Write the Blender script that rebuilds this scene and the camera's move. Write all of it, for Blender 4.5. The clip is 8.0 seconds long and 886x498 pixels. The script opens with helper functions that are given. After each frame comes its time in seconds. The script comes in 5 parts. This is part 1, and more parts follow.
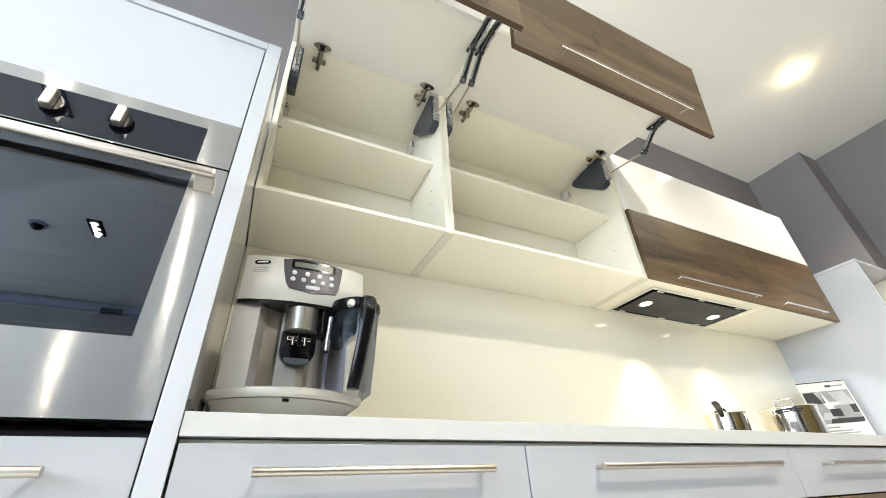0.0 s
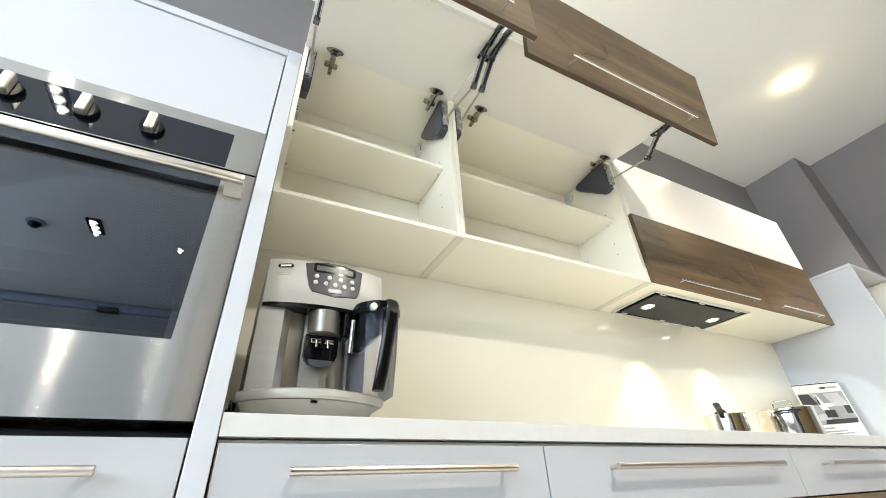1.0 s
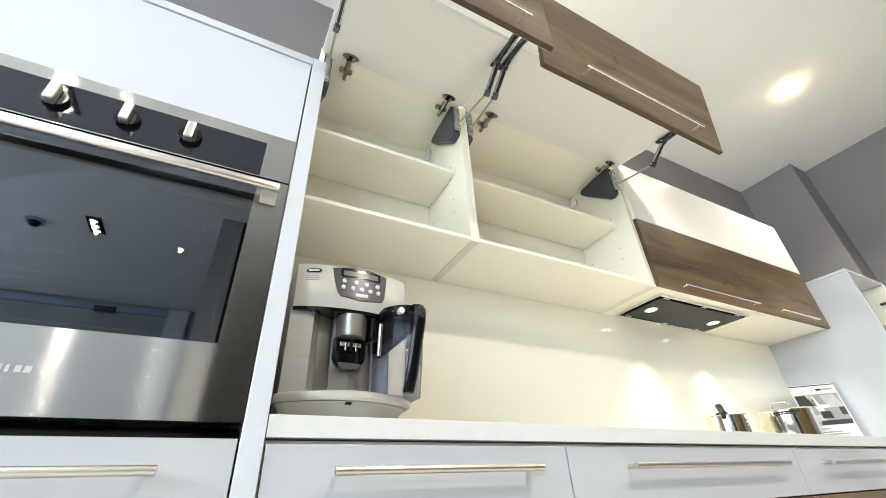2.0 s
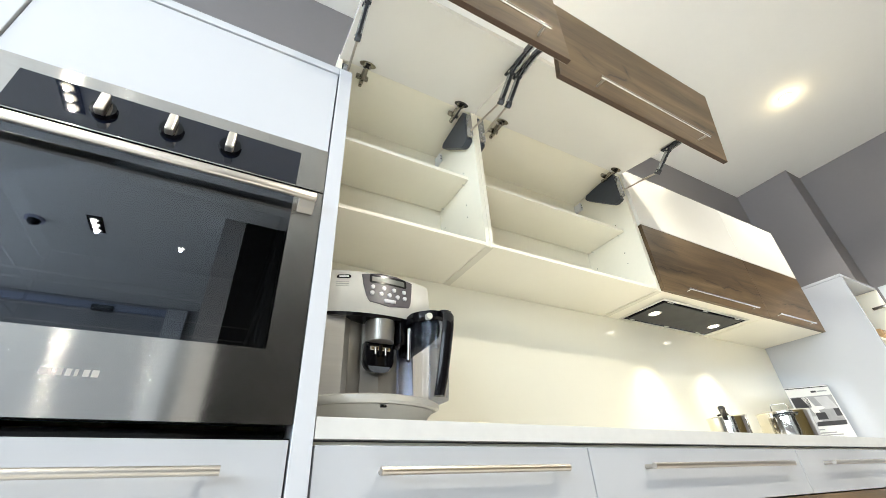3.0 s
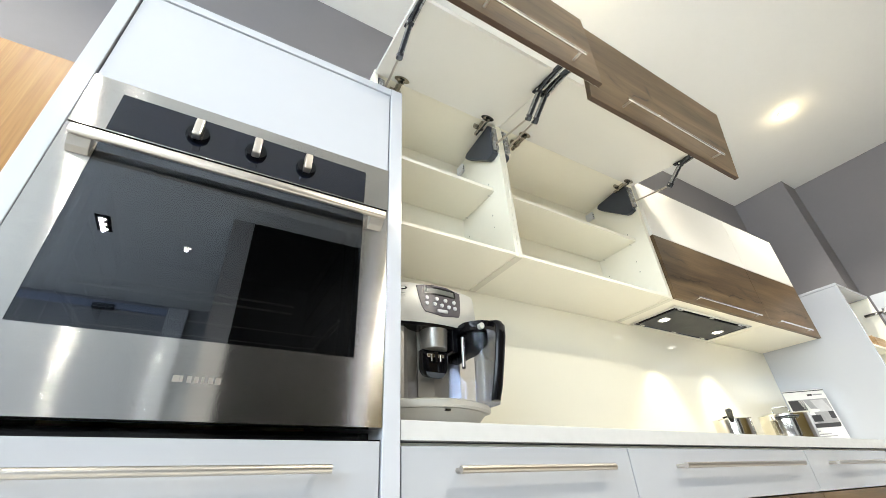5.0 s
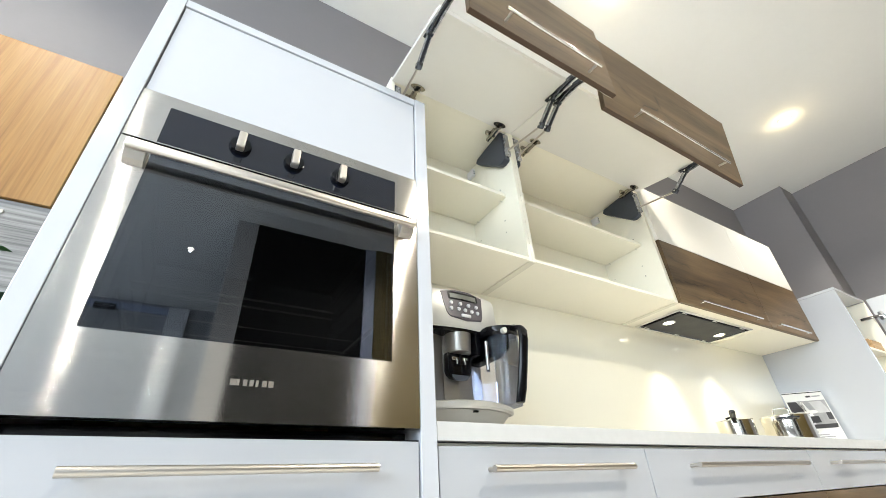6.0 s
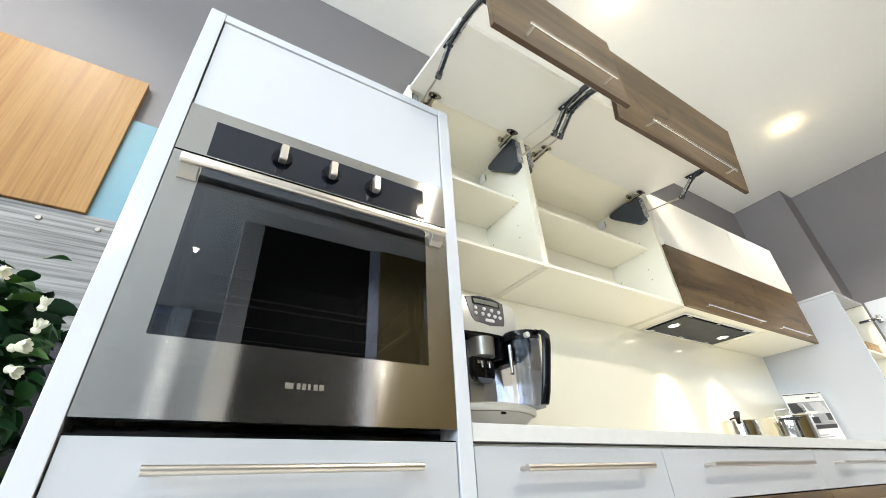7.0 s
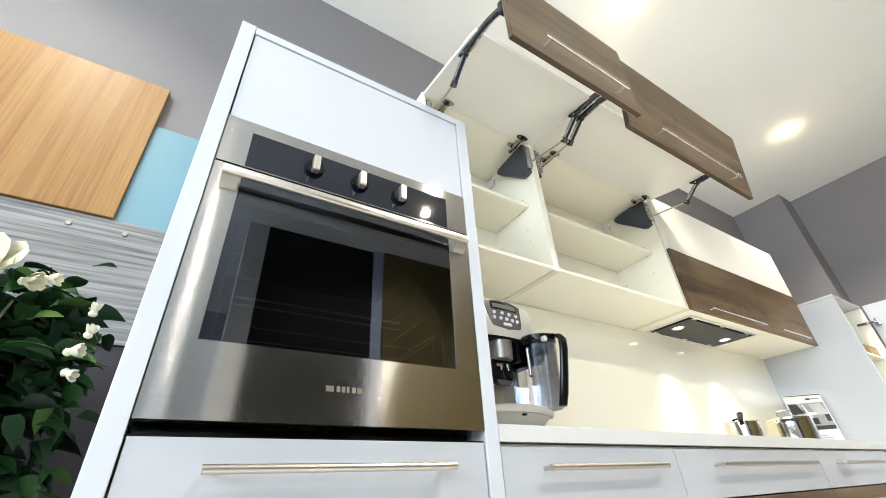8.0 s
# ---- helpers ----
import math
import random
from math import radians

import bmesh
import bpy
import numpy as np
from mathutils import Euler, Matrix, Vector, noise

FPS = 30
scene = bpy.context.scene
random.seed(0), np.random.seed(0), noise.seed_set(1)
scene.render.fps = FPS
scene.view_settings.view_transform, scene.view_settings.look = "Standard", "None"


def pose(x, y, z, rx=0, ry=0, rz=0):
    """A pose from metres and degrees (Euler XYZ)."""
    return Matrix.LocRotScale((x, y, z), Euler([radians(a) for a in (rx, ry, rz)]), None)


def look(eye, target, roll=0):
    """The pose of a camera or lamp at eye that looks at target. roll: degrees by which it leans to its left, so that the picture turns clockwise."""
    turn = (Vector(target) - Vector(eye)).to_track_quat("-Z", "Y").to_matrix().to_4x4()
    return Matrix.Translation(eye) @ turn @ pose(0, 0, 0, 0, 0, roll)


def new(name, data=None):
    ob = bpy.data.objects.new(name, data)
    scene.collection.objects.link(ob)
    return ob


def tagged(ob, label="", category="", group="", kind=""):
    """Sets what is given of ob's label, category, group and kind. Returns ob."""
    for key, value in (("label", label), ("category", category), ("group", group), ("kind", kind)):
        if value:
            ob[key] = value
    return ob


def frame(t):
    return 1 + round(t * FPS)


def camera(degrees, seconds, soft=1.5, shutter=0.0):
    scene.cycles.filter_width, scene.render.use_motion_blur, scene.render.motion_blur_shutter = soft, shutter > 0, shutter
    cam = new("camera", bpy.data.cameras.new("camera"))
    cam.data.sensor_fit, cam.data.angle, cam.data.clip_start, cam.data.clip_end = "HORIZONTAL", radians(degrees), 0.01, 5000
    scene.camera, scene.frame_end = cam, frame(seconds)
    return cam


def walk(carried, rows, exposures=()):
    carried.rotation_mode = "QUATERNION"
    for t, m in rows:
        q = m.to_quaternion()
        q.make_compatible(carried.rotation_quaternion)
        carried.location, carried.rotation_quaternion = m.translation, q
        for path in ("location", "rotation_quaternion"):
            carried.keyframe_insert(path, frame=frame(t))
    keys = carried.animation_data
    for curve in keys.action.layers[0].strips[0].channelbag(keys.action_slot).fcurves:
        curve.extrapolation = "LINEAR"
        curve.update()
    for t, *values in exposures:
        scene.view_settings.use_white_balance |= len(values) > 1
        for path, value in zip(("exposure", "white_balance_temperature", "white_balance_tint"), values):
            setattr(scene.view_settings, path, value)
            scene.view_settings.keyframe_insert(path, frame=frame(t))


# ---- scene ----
cam = camera(94.4, 8.0, soft=0.65)
METRES, EYE, TILT, LEAN, TURN = 0.6466, 0.78, 0.0, 0.0, -27.2
ROWS = [
    (0.0, 0.0, 0.0, 0.0, 1.59, 31.73, 2.57),
    (0.5, -0.0411, -0.0203, 0.0002, 1.13, 31.7, 2.59),
    (1.0, -0.0877, -0.0422, 0.0007, 0.69, 31.67, 2.61),
    (1.5, -0.1412, -0.0672, 0.0009, 0.26, 31.64, 2.64),
    (3.0, -0.3174, -0.1495, 0.0048, -1.23, 31.55, 2.77),
    (3.5, -0.3853, -0.1824, 0.0058, -1.66, 31.49, 2.77),
    (4.0, -0.447, -0.2114, 0.0065, -2.05, 31.47, 2.78),
    (4.5, -0.5019, -0.2374, 0.0075, -2.38, 31.43, 2.78),
    (6.0, -0.6756, -0.321, 0.0072, -3.4, 31.36, 2.78),
    (6.5, -0.7401, -0.3519, 0.0083, -3.68, 31.29, 2.77),
    (7.0, -0.7996, -0.3809, 0.0087, -3.94, 31.26, 2.78),
    (7.5, -0.8551, -0.4076, 0.0085, -4.15, 31.25, 2.78),
    (8.0, -0.9025, -0.4305, 0.0086, -4.41, 31.24, 2.77),
]
walk(cam, [(t, pose(0, 0, EYE, TILT, LEAN, TURN) @ pose(METRES * x, METRES * y, METRES * z, 90 + pitch, roll, yaw)) for t, x, y, z, yaw, pitch, roll in ROWS])

# ---- light ----
world = bpy.data.worlds.new("world")
scene.world = world
world.use_nodes = True
world_sky = world.node_tree.nodes.new("ShaderNodeTexSky")
world_sky.sky_type = "NISHITA"
world_sky.sun_disc = False
world_sky.sun_elevation = radians(38)
world_sky.sun_rotation = radians(250)
world.node_tree.links.new(world_sky.outputs[0], world.node_tree.nodes["Background"].inputs[0])
world.node_tree.nodes["Background"].inputs[1].default_value = 0.12
scene.view_settings.exposure = 0.16

CEIL = 3.14
XW, XE, YS = -4.0, 4.11, -4.67   # the faces of the west, east and south walls
WALL = 1.34          # face of the wall behind the kitchen
FRONT = 0.742        # face of the base drawers and the oven


def lamp(name, kind, m, energy, colour, **rest):
    data = bpy.data.lights.new(name, kind)
    data.energy, data.color = energy, colour
    for key, value in rest.items():
        if key == "size":
            data.shape, data.size, data.size_y = "RECTANGLE", value[0], value[1]
        elif key == "radius":
            data.shadow_soft_size = value
        elif key == "spot":
            data.spot_size, data.spot_blend = radians(value[0]), value[1]
    ob = new(name, data)
    ob.matrix_world = m
    return ob


WARM, COOL = (1.0, 0.945, 0.82), (0.75, 0.88, 1.0)
# cool area lamp as daylight, in an unseen opening added to the west wall
lamp("daylight_fill_west", "AREA", look((-3.95, -1.9, 2.15), (0, -1.2, 1.9)), 240, COOL, size=(4.6, 1.6))
# ceiling lamps
# the last downlight is unseen, added to light the floor and drawers
DOWNLIGHTS = [(1.0, 0.49), (2.975, 0.49), (-1.48, 0.49), (0.945, -1.23), (2.9, -1.23)]
TRIPLES = [(-1.48, -2.78), (-1.42, -1.17)]
for dx, dy in DOWNLIGHTS:
    # extra point lamp below the ceiling, imitating lens bloom round each downlight
    lamp("downlight_halo", "POINT", pose(dx, dy, CEIL - 0.055), 0.85, (1.0, 0.80, 0.42), radius=0.02)
    lamp("downlight_beam", "SPOT", pose(dx, dy, CEIL - (0.02 if dy > 0 else 0.065)), 150 if dy > 0 else 175 if dx < 2 else 70, WARM, radius=0.05 if dy > 0 else 0.035, spot=(116 if dy > 0 else 150, 0.7))
lamp("downlight_beam", "SPOT", pose(-0.79, -2.95, CEIL - 0.03), 5, (1.0, 0.95, 0.87), radius=0.012, spot=(165, 0.3))
for dx, dy in TRIPLES:
    for k in (-1, 0, 1):
        lamp("triple_bulb", "SPOT", pose(dx, dy + 0.088 * k, CEIL - 0.03), 7 if dy < -2 else 4, (1.0, 0.95, 0.87), radius=0.016, spot=(165, 0.3))
# the two lamps of the extractor hood
for hx in (1.675, 2.172):
    lamp("hood_bulb", "SPOT", pose(hx, 1.187, 1.536), 23, (1.0, 0.88, 0.58), radius=0.02, spot=(74, 0.55))

# ---- materials ----


def shader(name):
    m = bpy.data.materials.new(name)
    m.use_nodes = True
    return m, m.node_tree.nodes, m.node_tree.links, m.node_tree.nodes["Principled BSDF"]


def coords(nodes, links, scale=(1, 1, 1), kind="Object"):
    tc, mp = nodes.new("ShaderNodeTexCoord"), nodes.new("ShaderNodeMapping")
    links.new(tc.outputs[kind], mp.inputs[0])
    mp.inputs["Scale"].default_value = scale
    return mp.outputs[0]


def noise_tex(nodes, links, vec, scale, detail=4.0, rough=0.55, twist=0.0):
    n = nodes.new("ShaderNodeTexNoise")
    links.new(vec, n.inputs["Vector"])
    n.inputs["Scale"].default_value, n.inputs["Detail"].default_value = scale, detail
    n.inputs["Roughness"].default_value, n.inputs["Distortion"].default_value = rough, twist
    return n.outputs[0]


def ramp(nodes, links, fac, stops):
    r = nodes.new("ShaderNodeValToRGB")
    links.new(fac, r.inputs[0])
    while len(r.color_ramp.elements) < len(stops):
        r.color_ramp.elements.new(0.5)
    for e, (at, c) in zip(r.color_ramp.elements, stops):
        e.position, e.color = at, (*c, 1) if len(c) == 3 else c
    return r.outputs[0]


def grey(v):
    return (v, v, v)


def painted(name, colour, rough=0.4, metal=0.0, vary=0.06, scale=6.0, bump=0.0, bump_scale=200.0, coat=0.0, stretch=(1, 1, 1), smudge=0.06, spec=0.5):
    """A plain surface with faint variation of colour and gloss at two scales."""
    m, nodes, links, p = shader(name)
    vec = coords(nodes, links, stretch)
    big, small = noise_tex(nodes, links, vec, scale), noise_tex(nodes, links, vec, scale * 14, 6)
    both = nodes.new("ShaderNodeMath")
    both.operation = "MULTIPLY_ADD"
    links.new(small, both.inputs[0])
    both.inputs[1].default_value = 0.4
    links.new(big, both.inputs[2])
    lo, hi = [max(0, c * (1 - vary)) for c in colour], [min(1, c * (1 + vary)) for c in colour]
    links.new(ramp(nodes, links, both.outputs[0], [(0.4, lo), (1.0, hi)]), p.inputs["Base Color"])
    links.new(ramp(nodes, links, both.outputs[0], [(0.4, grey(max(0.02, rough - smudge))), (1.0, grey(min(1, rough + smudge)))]), p.inputs["Roughness"])
    p.inputs["Metallic"].default_value = metal
    p.inputs["Coat Weight"].default_value = coat
    p.inputs["Specular IOR Level"].default_value = spec
    p.inputs["Coat Roughness"].default_value = 0.05
    if bump:
        b = nodes.new("ShaderNodeBump")
        b.inputs["Strength"].default_value, b.inputs["Distance"].default_value = bump, 0.002
        links.new(noise_tex(nodes, links, vec, bump_scale, 3), b.inputs["Height"])
        links.new(b.outputs[0], p.inputs["Normal"])
    return m


def brushed(name, colour, rough=0.28):
    """Steel brushed along the first texture axis: hair-fine grooves that spread reflections across the brushing."""
    m, nodes, links, p = shader(name)
    hair = noise_tex(nodes, links, coords(nodes, links, (500, 16000, 1), "UV"), 1.0, 1)
    fine = noise_tex(nodes, links, coords(nodes, links, (2, 260, 1), "UV"), 1.0, 3)
    wide = noise_tex(nodes, links, coords(nodes, links, (2, 2, 2)), 2.0, 3)
    links.new(ramp(nodes, links, fine, [(0.3, [c * 0.94 for c in colour]), (0.7, colour)]), p.inputs["Base Color"])
    links.new(ramp(nodes, links, wide, [(0.3, grey(rough - 0.02)), (0.7, grey(rough + 0.03))]), p.inputs["Roughness"])
    p.inputs["Metallic"].default_value = 1.0
    p.inputs["Anisotropic"].default_value = 1.0
    p.inputs["Anisotropic Rotation"].default_value = 0.25
    tan = nodes.new("ShaderNodeTangent")
    tan.direction_type, tan.uv_map = "UV_MAP", "UVMap"
    links.new(tan.outputs[0], p.inputs["Tangent"])
    tip, up, geo, add, unit = [nodes.new("ShaderNode" + k) for k in ("Math", "CombineXYZ", "NewGeometry", "VectorMath", "VectorMath")]
    tip.operation = "MULTIPLY_ADD"
    links.new(hair, tip.inputs[0])
    tip.inputs[1].default_value, tip.inputs[2].default_value = 0.85, -0.425
    links.new(tip.outputs[0], up.inputs[2])
    links.new(geo.outputs["Normal"], add.inputs[0])
    links.new(up.outputs[0], add.inputs[1])
    unit.operation = "NORMALIZE"
    links.new(add.outputs[0], unit.inputs[0])
    links.new(unit.outputs[0], p.inputs["Normal"])
    return m


def oak(name, dark, mid, light, rough=0.42, cracks=1.0, along="x", seed=0.0, bands=1.0, twist=0.9, lines=()):
    """Wood with grain along one axis, long darker figure, knots and cracks."""
    m, nodes, links, p = shader(name)
    s = (1.0 * twist, 9.0, 9.0) if along == "x" else (9.0, 9.0, 0.8 * twist)
    f = (5.0, 160.0, 160.0) if along == "x" else (160.0, 160.0, 5.0)
    geo, mp = nodes.new("ShaderNodeNewGeometry"), nodes.new("ShaderNodeMapping")
    shift = nodes.new("ShaderNodeVectorMath")
    shift.operation = "ADD"
    links.new(geo.outputs["Position"], shift.inputs[0])
    shift.inputs[1].default_value = (seed, 2.0 * seed, 3.0 * seed)
    links.new(shift.outputs[0], mp.inputs[0])
    mp.inputs["Scale"].default_value = s
    fine_map = nodes.new("ShaderNodeMapping")
    links.new(shift.outputs[0], fine_map.inputs[0])
    fine_map.inputs["Scale"].default_value = f
    figure = noise_tex(nodes, links, mp.outputs[0], 1.3 * bands, 5, 0.6, twist)
    fine = noise_tex(nodes, links, fine_map.outputs[0], 1.0, 4, 0.6)
    base = ramp(nodes, links, figure, [(0.30, dark), (0.48, mid), (0.70, light)])
    fibre = ramp(nodes, links, fine, [(0.3, grey(0.72)), (0.62, grey(1.05))])
    mix = nodes.new("ShaderNodeMix")
    mix.data_type, mix.blend_type = "RGBA", "MULTIPLY"
    mix.inputs[0].default_value = 0.75
    links.new(base, mix.inputs[6])
    links.new(fibre, mix.inputs[7])
    out = mix.outputs[2]
    if cracks:
        # thin wandering cracks where a stretched noise crosses its middle, broken up by a second noise
        cr = noise_tex(nodes, links, mp.outputs[0], 0.72, 3, 0.55, 1.5)
        line = ramp(nodes, links, cr, [(0.445, grey(0)), (0.482, grey(0.4)), (0.491, grey(1)), (0.502, grey(1)), (0.511, grey(0.4)), (0.545, grey(0))])
        gate = ramp(nodes, links, noise_tex(nodes, links, mp.outputs[0], 1.1, 2), [(0.43, grey(0)), (0.54, grey(0.75 * cracks))])
        both = nodes.new("ShaderNodeMath")
        both.operation = "MULTIPLY"
        links.new(line, both.inputs[0])
        links.new(gate, both.inputs[1])
        knot = nodes.new("ShaderNodeMix")
        knot.data_type = "RGBA"
        links.new(both.outputs[0], knot.inputs[0])
        links.new(out, knot.inputs[6])
        knot.inputs[7].default_value = (*[c * 0.25 for c in dark], 1)
        out = knot.outputs[2]
        # scattered dark knots
        spread = nodes.new("ShaderNodeMapping")
        links.new(shift.outputs[0], spread.inputs[0])
        spread.inputs["Scale"].default_value = (3.5, 8.0, 8.0) if along == "x" else (8.0, 8.0, 3.5)
        wobble = noise_tex(nodes, links, mp.outputs[0], 2.5, 3)
        warp = nodes.new("ShaderNodeMixRGB")
        warp.blend_type = "LINEAR_LIGHT"
        warp.inputs[0].default_value = 0.18
        links.new(spread.outputs[0], warp.inputs[1])
        links.new(wobble, warp.inputs[2])
        cells = nodes.new("ShaderNodeTexVoronoi")
        cells.inputs["Scale"].default_value = 0.75
        links.new(warp.outputs[0], cells.inputs["Vector"])
        eye_mask = ramp(nodes, links, cells.outputs["Distance"], [(0.08, grey(0.8 * cracks)), (0.20, grey(0.45 * cracks)), (0.32, grey(0.0))])
        eyes = nodes.new("ShaderNodeMix")
        eyes.data_type = "RGBA"
        links.new(eye_mask, eyes.inputs[0])
        links.new(out, eyes.inputs[6])
        eyes.inputs[7].default_value = (*[c * 0.4 for c in dark], 1)
        out = eyes.outputs[2]
    if lines:
        # single long cracks and knots of the veneer: (from x, z, to x, z, half width, depth)
        wave = nodes.new("ShaderNodeMixRGB")
        wave.blend_type = "LINEAR_LIGHT"
        wave.inputs[0].default_value = 0.045
        links.new(shift.outputs[0], wave.inputs[1])
        bend = nodes.new("ShaderNodeTexNoise")
        bend.inputs["Scale"].default_value, bend.inputs["Detail"].default_value = 9.0, 4.0
        links.new(shift.outputs[0], bend.inputs["Vector"])
        links.new(bend.outputs["Color"], wave.inputs[2])
        split = nodes.new("ShaderNodeSeparateXYZ")
        links.new(wave.outputs[0], split.inputs[0])

        def spread_over(value, a0, a1, b0, b1):
            r = nodes.new("ShaderNodeMapRange")
            links.new(value, r.inputs[0])
            for slot, v in zip((1, 2, 3, 4), (a0, a1, b0, b1)):
                r.inputs[slot].default_value = v
            return r.outputs[0]

        def calc(op, u, v=None):
            n = nodes.new("ShaderNodeMath")
            n.operation = op
            for slot, w in ((0, u), (1, v)):
                if w is not None:
                    links.new(w, n.inputs[slot])
            return n.outputs[0]

        total = None
        for x0, z0, x1, z1, half, deep in lines:
            off = calc("ABSOLUTE", calc("SUBTRACT", split.outputs[2], spread_over(split.outputs[0], x0, x1, z0, z1)))
            end = min(0.05, 0.4 * (x1 - x0))
            gate = calc("MULTIPLY", spread_over(split.outputs[0], x0, x0 + end, 0, 1), spread_over(split.outputs[0], x1 - end, x1, 1, 0))
            soft_line = calc("ADD", spread_over(off, 0.0, half, 0.7 * deep, 0), spread_over(off, 0.0, half * 7.0, 0.45 * deep, 0))
            one = calc("MULTIPLY", soft_line, gate)
            total = one if total is None else calc("MAXIMUM", total, one)
        scar = nodes.new("ShaderNodeMix")
        scar.data_type = "RGBA"
        links.new(total, scar.inputs[0])
        links.new(out, scar.inputs[6])
        scar.inputs[7].default_value = (*[c * 0.3 for c in dark], 1)
        out = scar.outputs[2]
    links.new(out, p.inputs["Base Color"])
    p.inputs["Roughness"].default_value = rough
    p.inputs["Specular IOR Level"].default_value = 0.3
    b = nodes.new("ShaderNodeBump")
    b.inputs["Strength"].default_value, b.inputs["Distance"].default_value = 0.25, 0.0006
    links.new(fine, b.inputs["Height"])
    links.new(b.outputs[0], p.inputs["Normal"])
    return m


def see_through(name, tint, rough=0.02, ior=1.45, gain=1.0):
    """A thin pane: tinted, with gloss by its angle."""
    m, nodes, links, p = shader(name)
    nodes.remove(p)
    clear, gloss, mix, fr = [nodes.new("ShaderNode" + k) for k in ("BsdfTransparent", "BsdfGlossy", "MixShader", "Fresnel")]
    clear.inputs[0].default_value = (*tint, 1)
    gloss.inputs["Roughness"].default_value = rough
    gloss.inputs[0].default_value = (0.84, 0.90, 1.0, 1)
    fr.inputs["IOR"].default_value = ior
    amp = nodes.new("ShaderNodeMath")
    amp.operation, amp.use_clamp = "MULTIPLY", True
    links.new(fr.outputs[0], amp.inputs[0])
    amp.inputs[1].default_value = gain
    links.new(amp.outputs[0], mix.inputs[0])
    links.new(clear.outputs[0], mix.inputs[1])
    links.new(gloss.outputs[0], mix.inputs[2])
    links.new(mix.outputs[0], nodes["Material Output"].inputs[0])
    return m


def glowing(name, colour, strength):
    m, nodes, links, p = shader(name)
    p.inputs["Base Color"].default_value = (*colour, 1)
    p.inputs["Emission Color"].default_value = (*colour, 1)
    p.inputs["Emission Strength"].default_value = strength
    return m


# white lacquer of the drawers, darkened to carry the dimmer light low down
GLOSS = painted("gloss_white_shaded", (0.42, 0.433, 0.46), 0.10, vary=0.02, scale=2.0, bump=0.015, bump_scale=60, coat=0.4, smudge=0.03)
# the same white made lighter and creamier, for the brighter light on upper fronts
UPPERWHITE = painted("gloss_white_lifted", (0.86, 0.845, 0.80), 0.12, vary=0.015, scale=2.0, bump=0.012, bump_scale=60, coat=0.3, smudge=0.03)
# the same white on the tall units, dimmed and blued to imitate their daylight
TOWERWHITE = painted("gloss_white_dimmed", (0.515, 0.533, 0.572), 0.10, vary=0.015, scale=2.0, bump=0.012, bump_scale=60, coat=0.4, smudge=0.03)
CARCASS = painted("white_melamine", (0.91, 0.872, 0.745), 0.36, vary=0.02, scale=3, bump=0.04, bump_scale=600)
EDGE = painted("white_edging", (0.80, 0.80, 0.815), 0.30, vary=0.02, scale=8)
WORKTOP = painted("cream_worktop", (0.55, 0.55, 0.54), 0.22, vary=0.04, scale=40, bump=0.03, bump_scale=500)
SPLASH = painted("cream_glass_splashback", (0.90, 0.87, 0.745), 0.06, vary=0.015, scale=1.5, coat=0.6, smudge=0.02)
WALLPAINT = painted("grey_wall_paint", (0.205, 0.192, 0.200), 0.75, vary=0.05, scale=2.5, bump=0.12, bump_scale=350)
PALEWALL = painted("pale_grey_wall_paint", (0.58, 0.57, 0.57), 0.75, vary=0.05, scale=2.5)
CEILPAINT = painted("ceiling_paint", (0.86, 0.86, 0.84), 0.8, vary=0.02, scale=2)
BLUETRIM = painted("blue_grey_trim_paint", (0.42, 0.47, 0.62), 0.5, vary=0.05, scale=4)
FARWALL = painted("far_grey_wall_paint", (0.43, 0.43, 0.44), 0.75, vary=0.12, scale=2.0)
DARKWALL = painted("dark_lower_wall", (0.035, 0.033, 0.042), 0.6, vary=0.1, scale=4, bump=0.1, bump_scale=300)
BLACKPANEL = painted("black_panel", (0.004, 0.004, 0.0045), 0.8, vary=0.1, scale=4)
BROWNPANEL = painted("brown_panel", (0.155, 0.118, 0.045), 0.5, vary=0.15, scale=4)
# floor colour raised so that it throws light up onto the undersides
FLOORMAT = painted("pale_floor_bounce", (0.71, 0.70, 0.67), 0.3, vary=0.10, scale=3, bump=0.05, bump_scale=120)
VENEER_LINES = (
    (1.478, 1.676, 1.60, 1.674, 0.0040, 1.0), (1.56, 1.672, 1.83, 1.686, 0.0045, 0.9), (1.81, 1.688, 2.00, 1.662, 0.0040, 0.9), (1.97, 1.664, 2.19, 1.660, 0.0060, 0.9),
    (2.15, 1.742, 2.25, 1.690, 0.0060, 1.0), (2.20, 1.690, 2.42, 1.672, 0.0040, 0.6), (2.56, 1.655, 2.68, 1.690, 0.0040, 0.8), (2.64, 1.686, 2.99, 1.672, 0.0040, 0.8),
    (1.50, 1.800, 1.72, 1.770, 0.0060, 0.45), (2.05, 1.850, 2.60, 1.830, 0.0060, 0.4), (1.60, 1.600, 2.10, 1.590, 0.0050, 0.4),
    (0.63, 2.125, 0.76, 2.060, 0.0050, 0.6), (0.76, 2.060, 0.93, 2.100, 0.0050, 0.8), (0.885, 2.180, 0.945, 2.095, 0.0070, 0.9), (0.93, 2.095, 1.06, 2.070, 0.0040, 0.5),
    (1.28, 2.072, 1.41, 2.078, 0.0050, 0.8), (1.39, 2.080, 1.48, 2.070, 0.0040, 0.8), (0.95, 2.210, 1.40, 2.190, 0.0060, 0.4),
    (0.20, 2.085, 0.24, 2.078, 0.0040, 0.9), (0.05, 2.000, 0.40, 1.985, 0.0050, 0.4), (0.44, 2.135, 0.50, 2.120, 0.0050, 0.7))
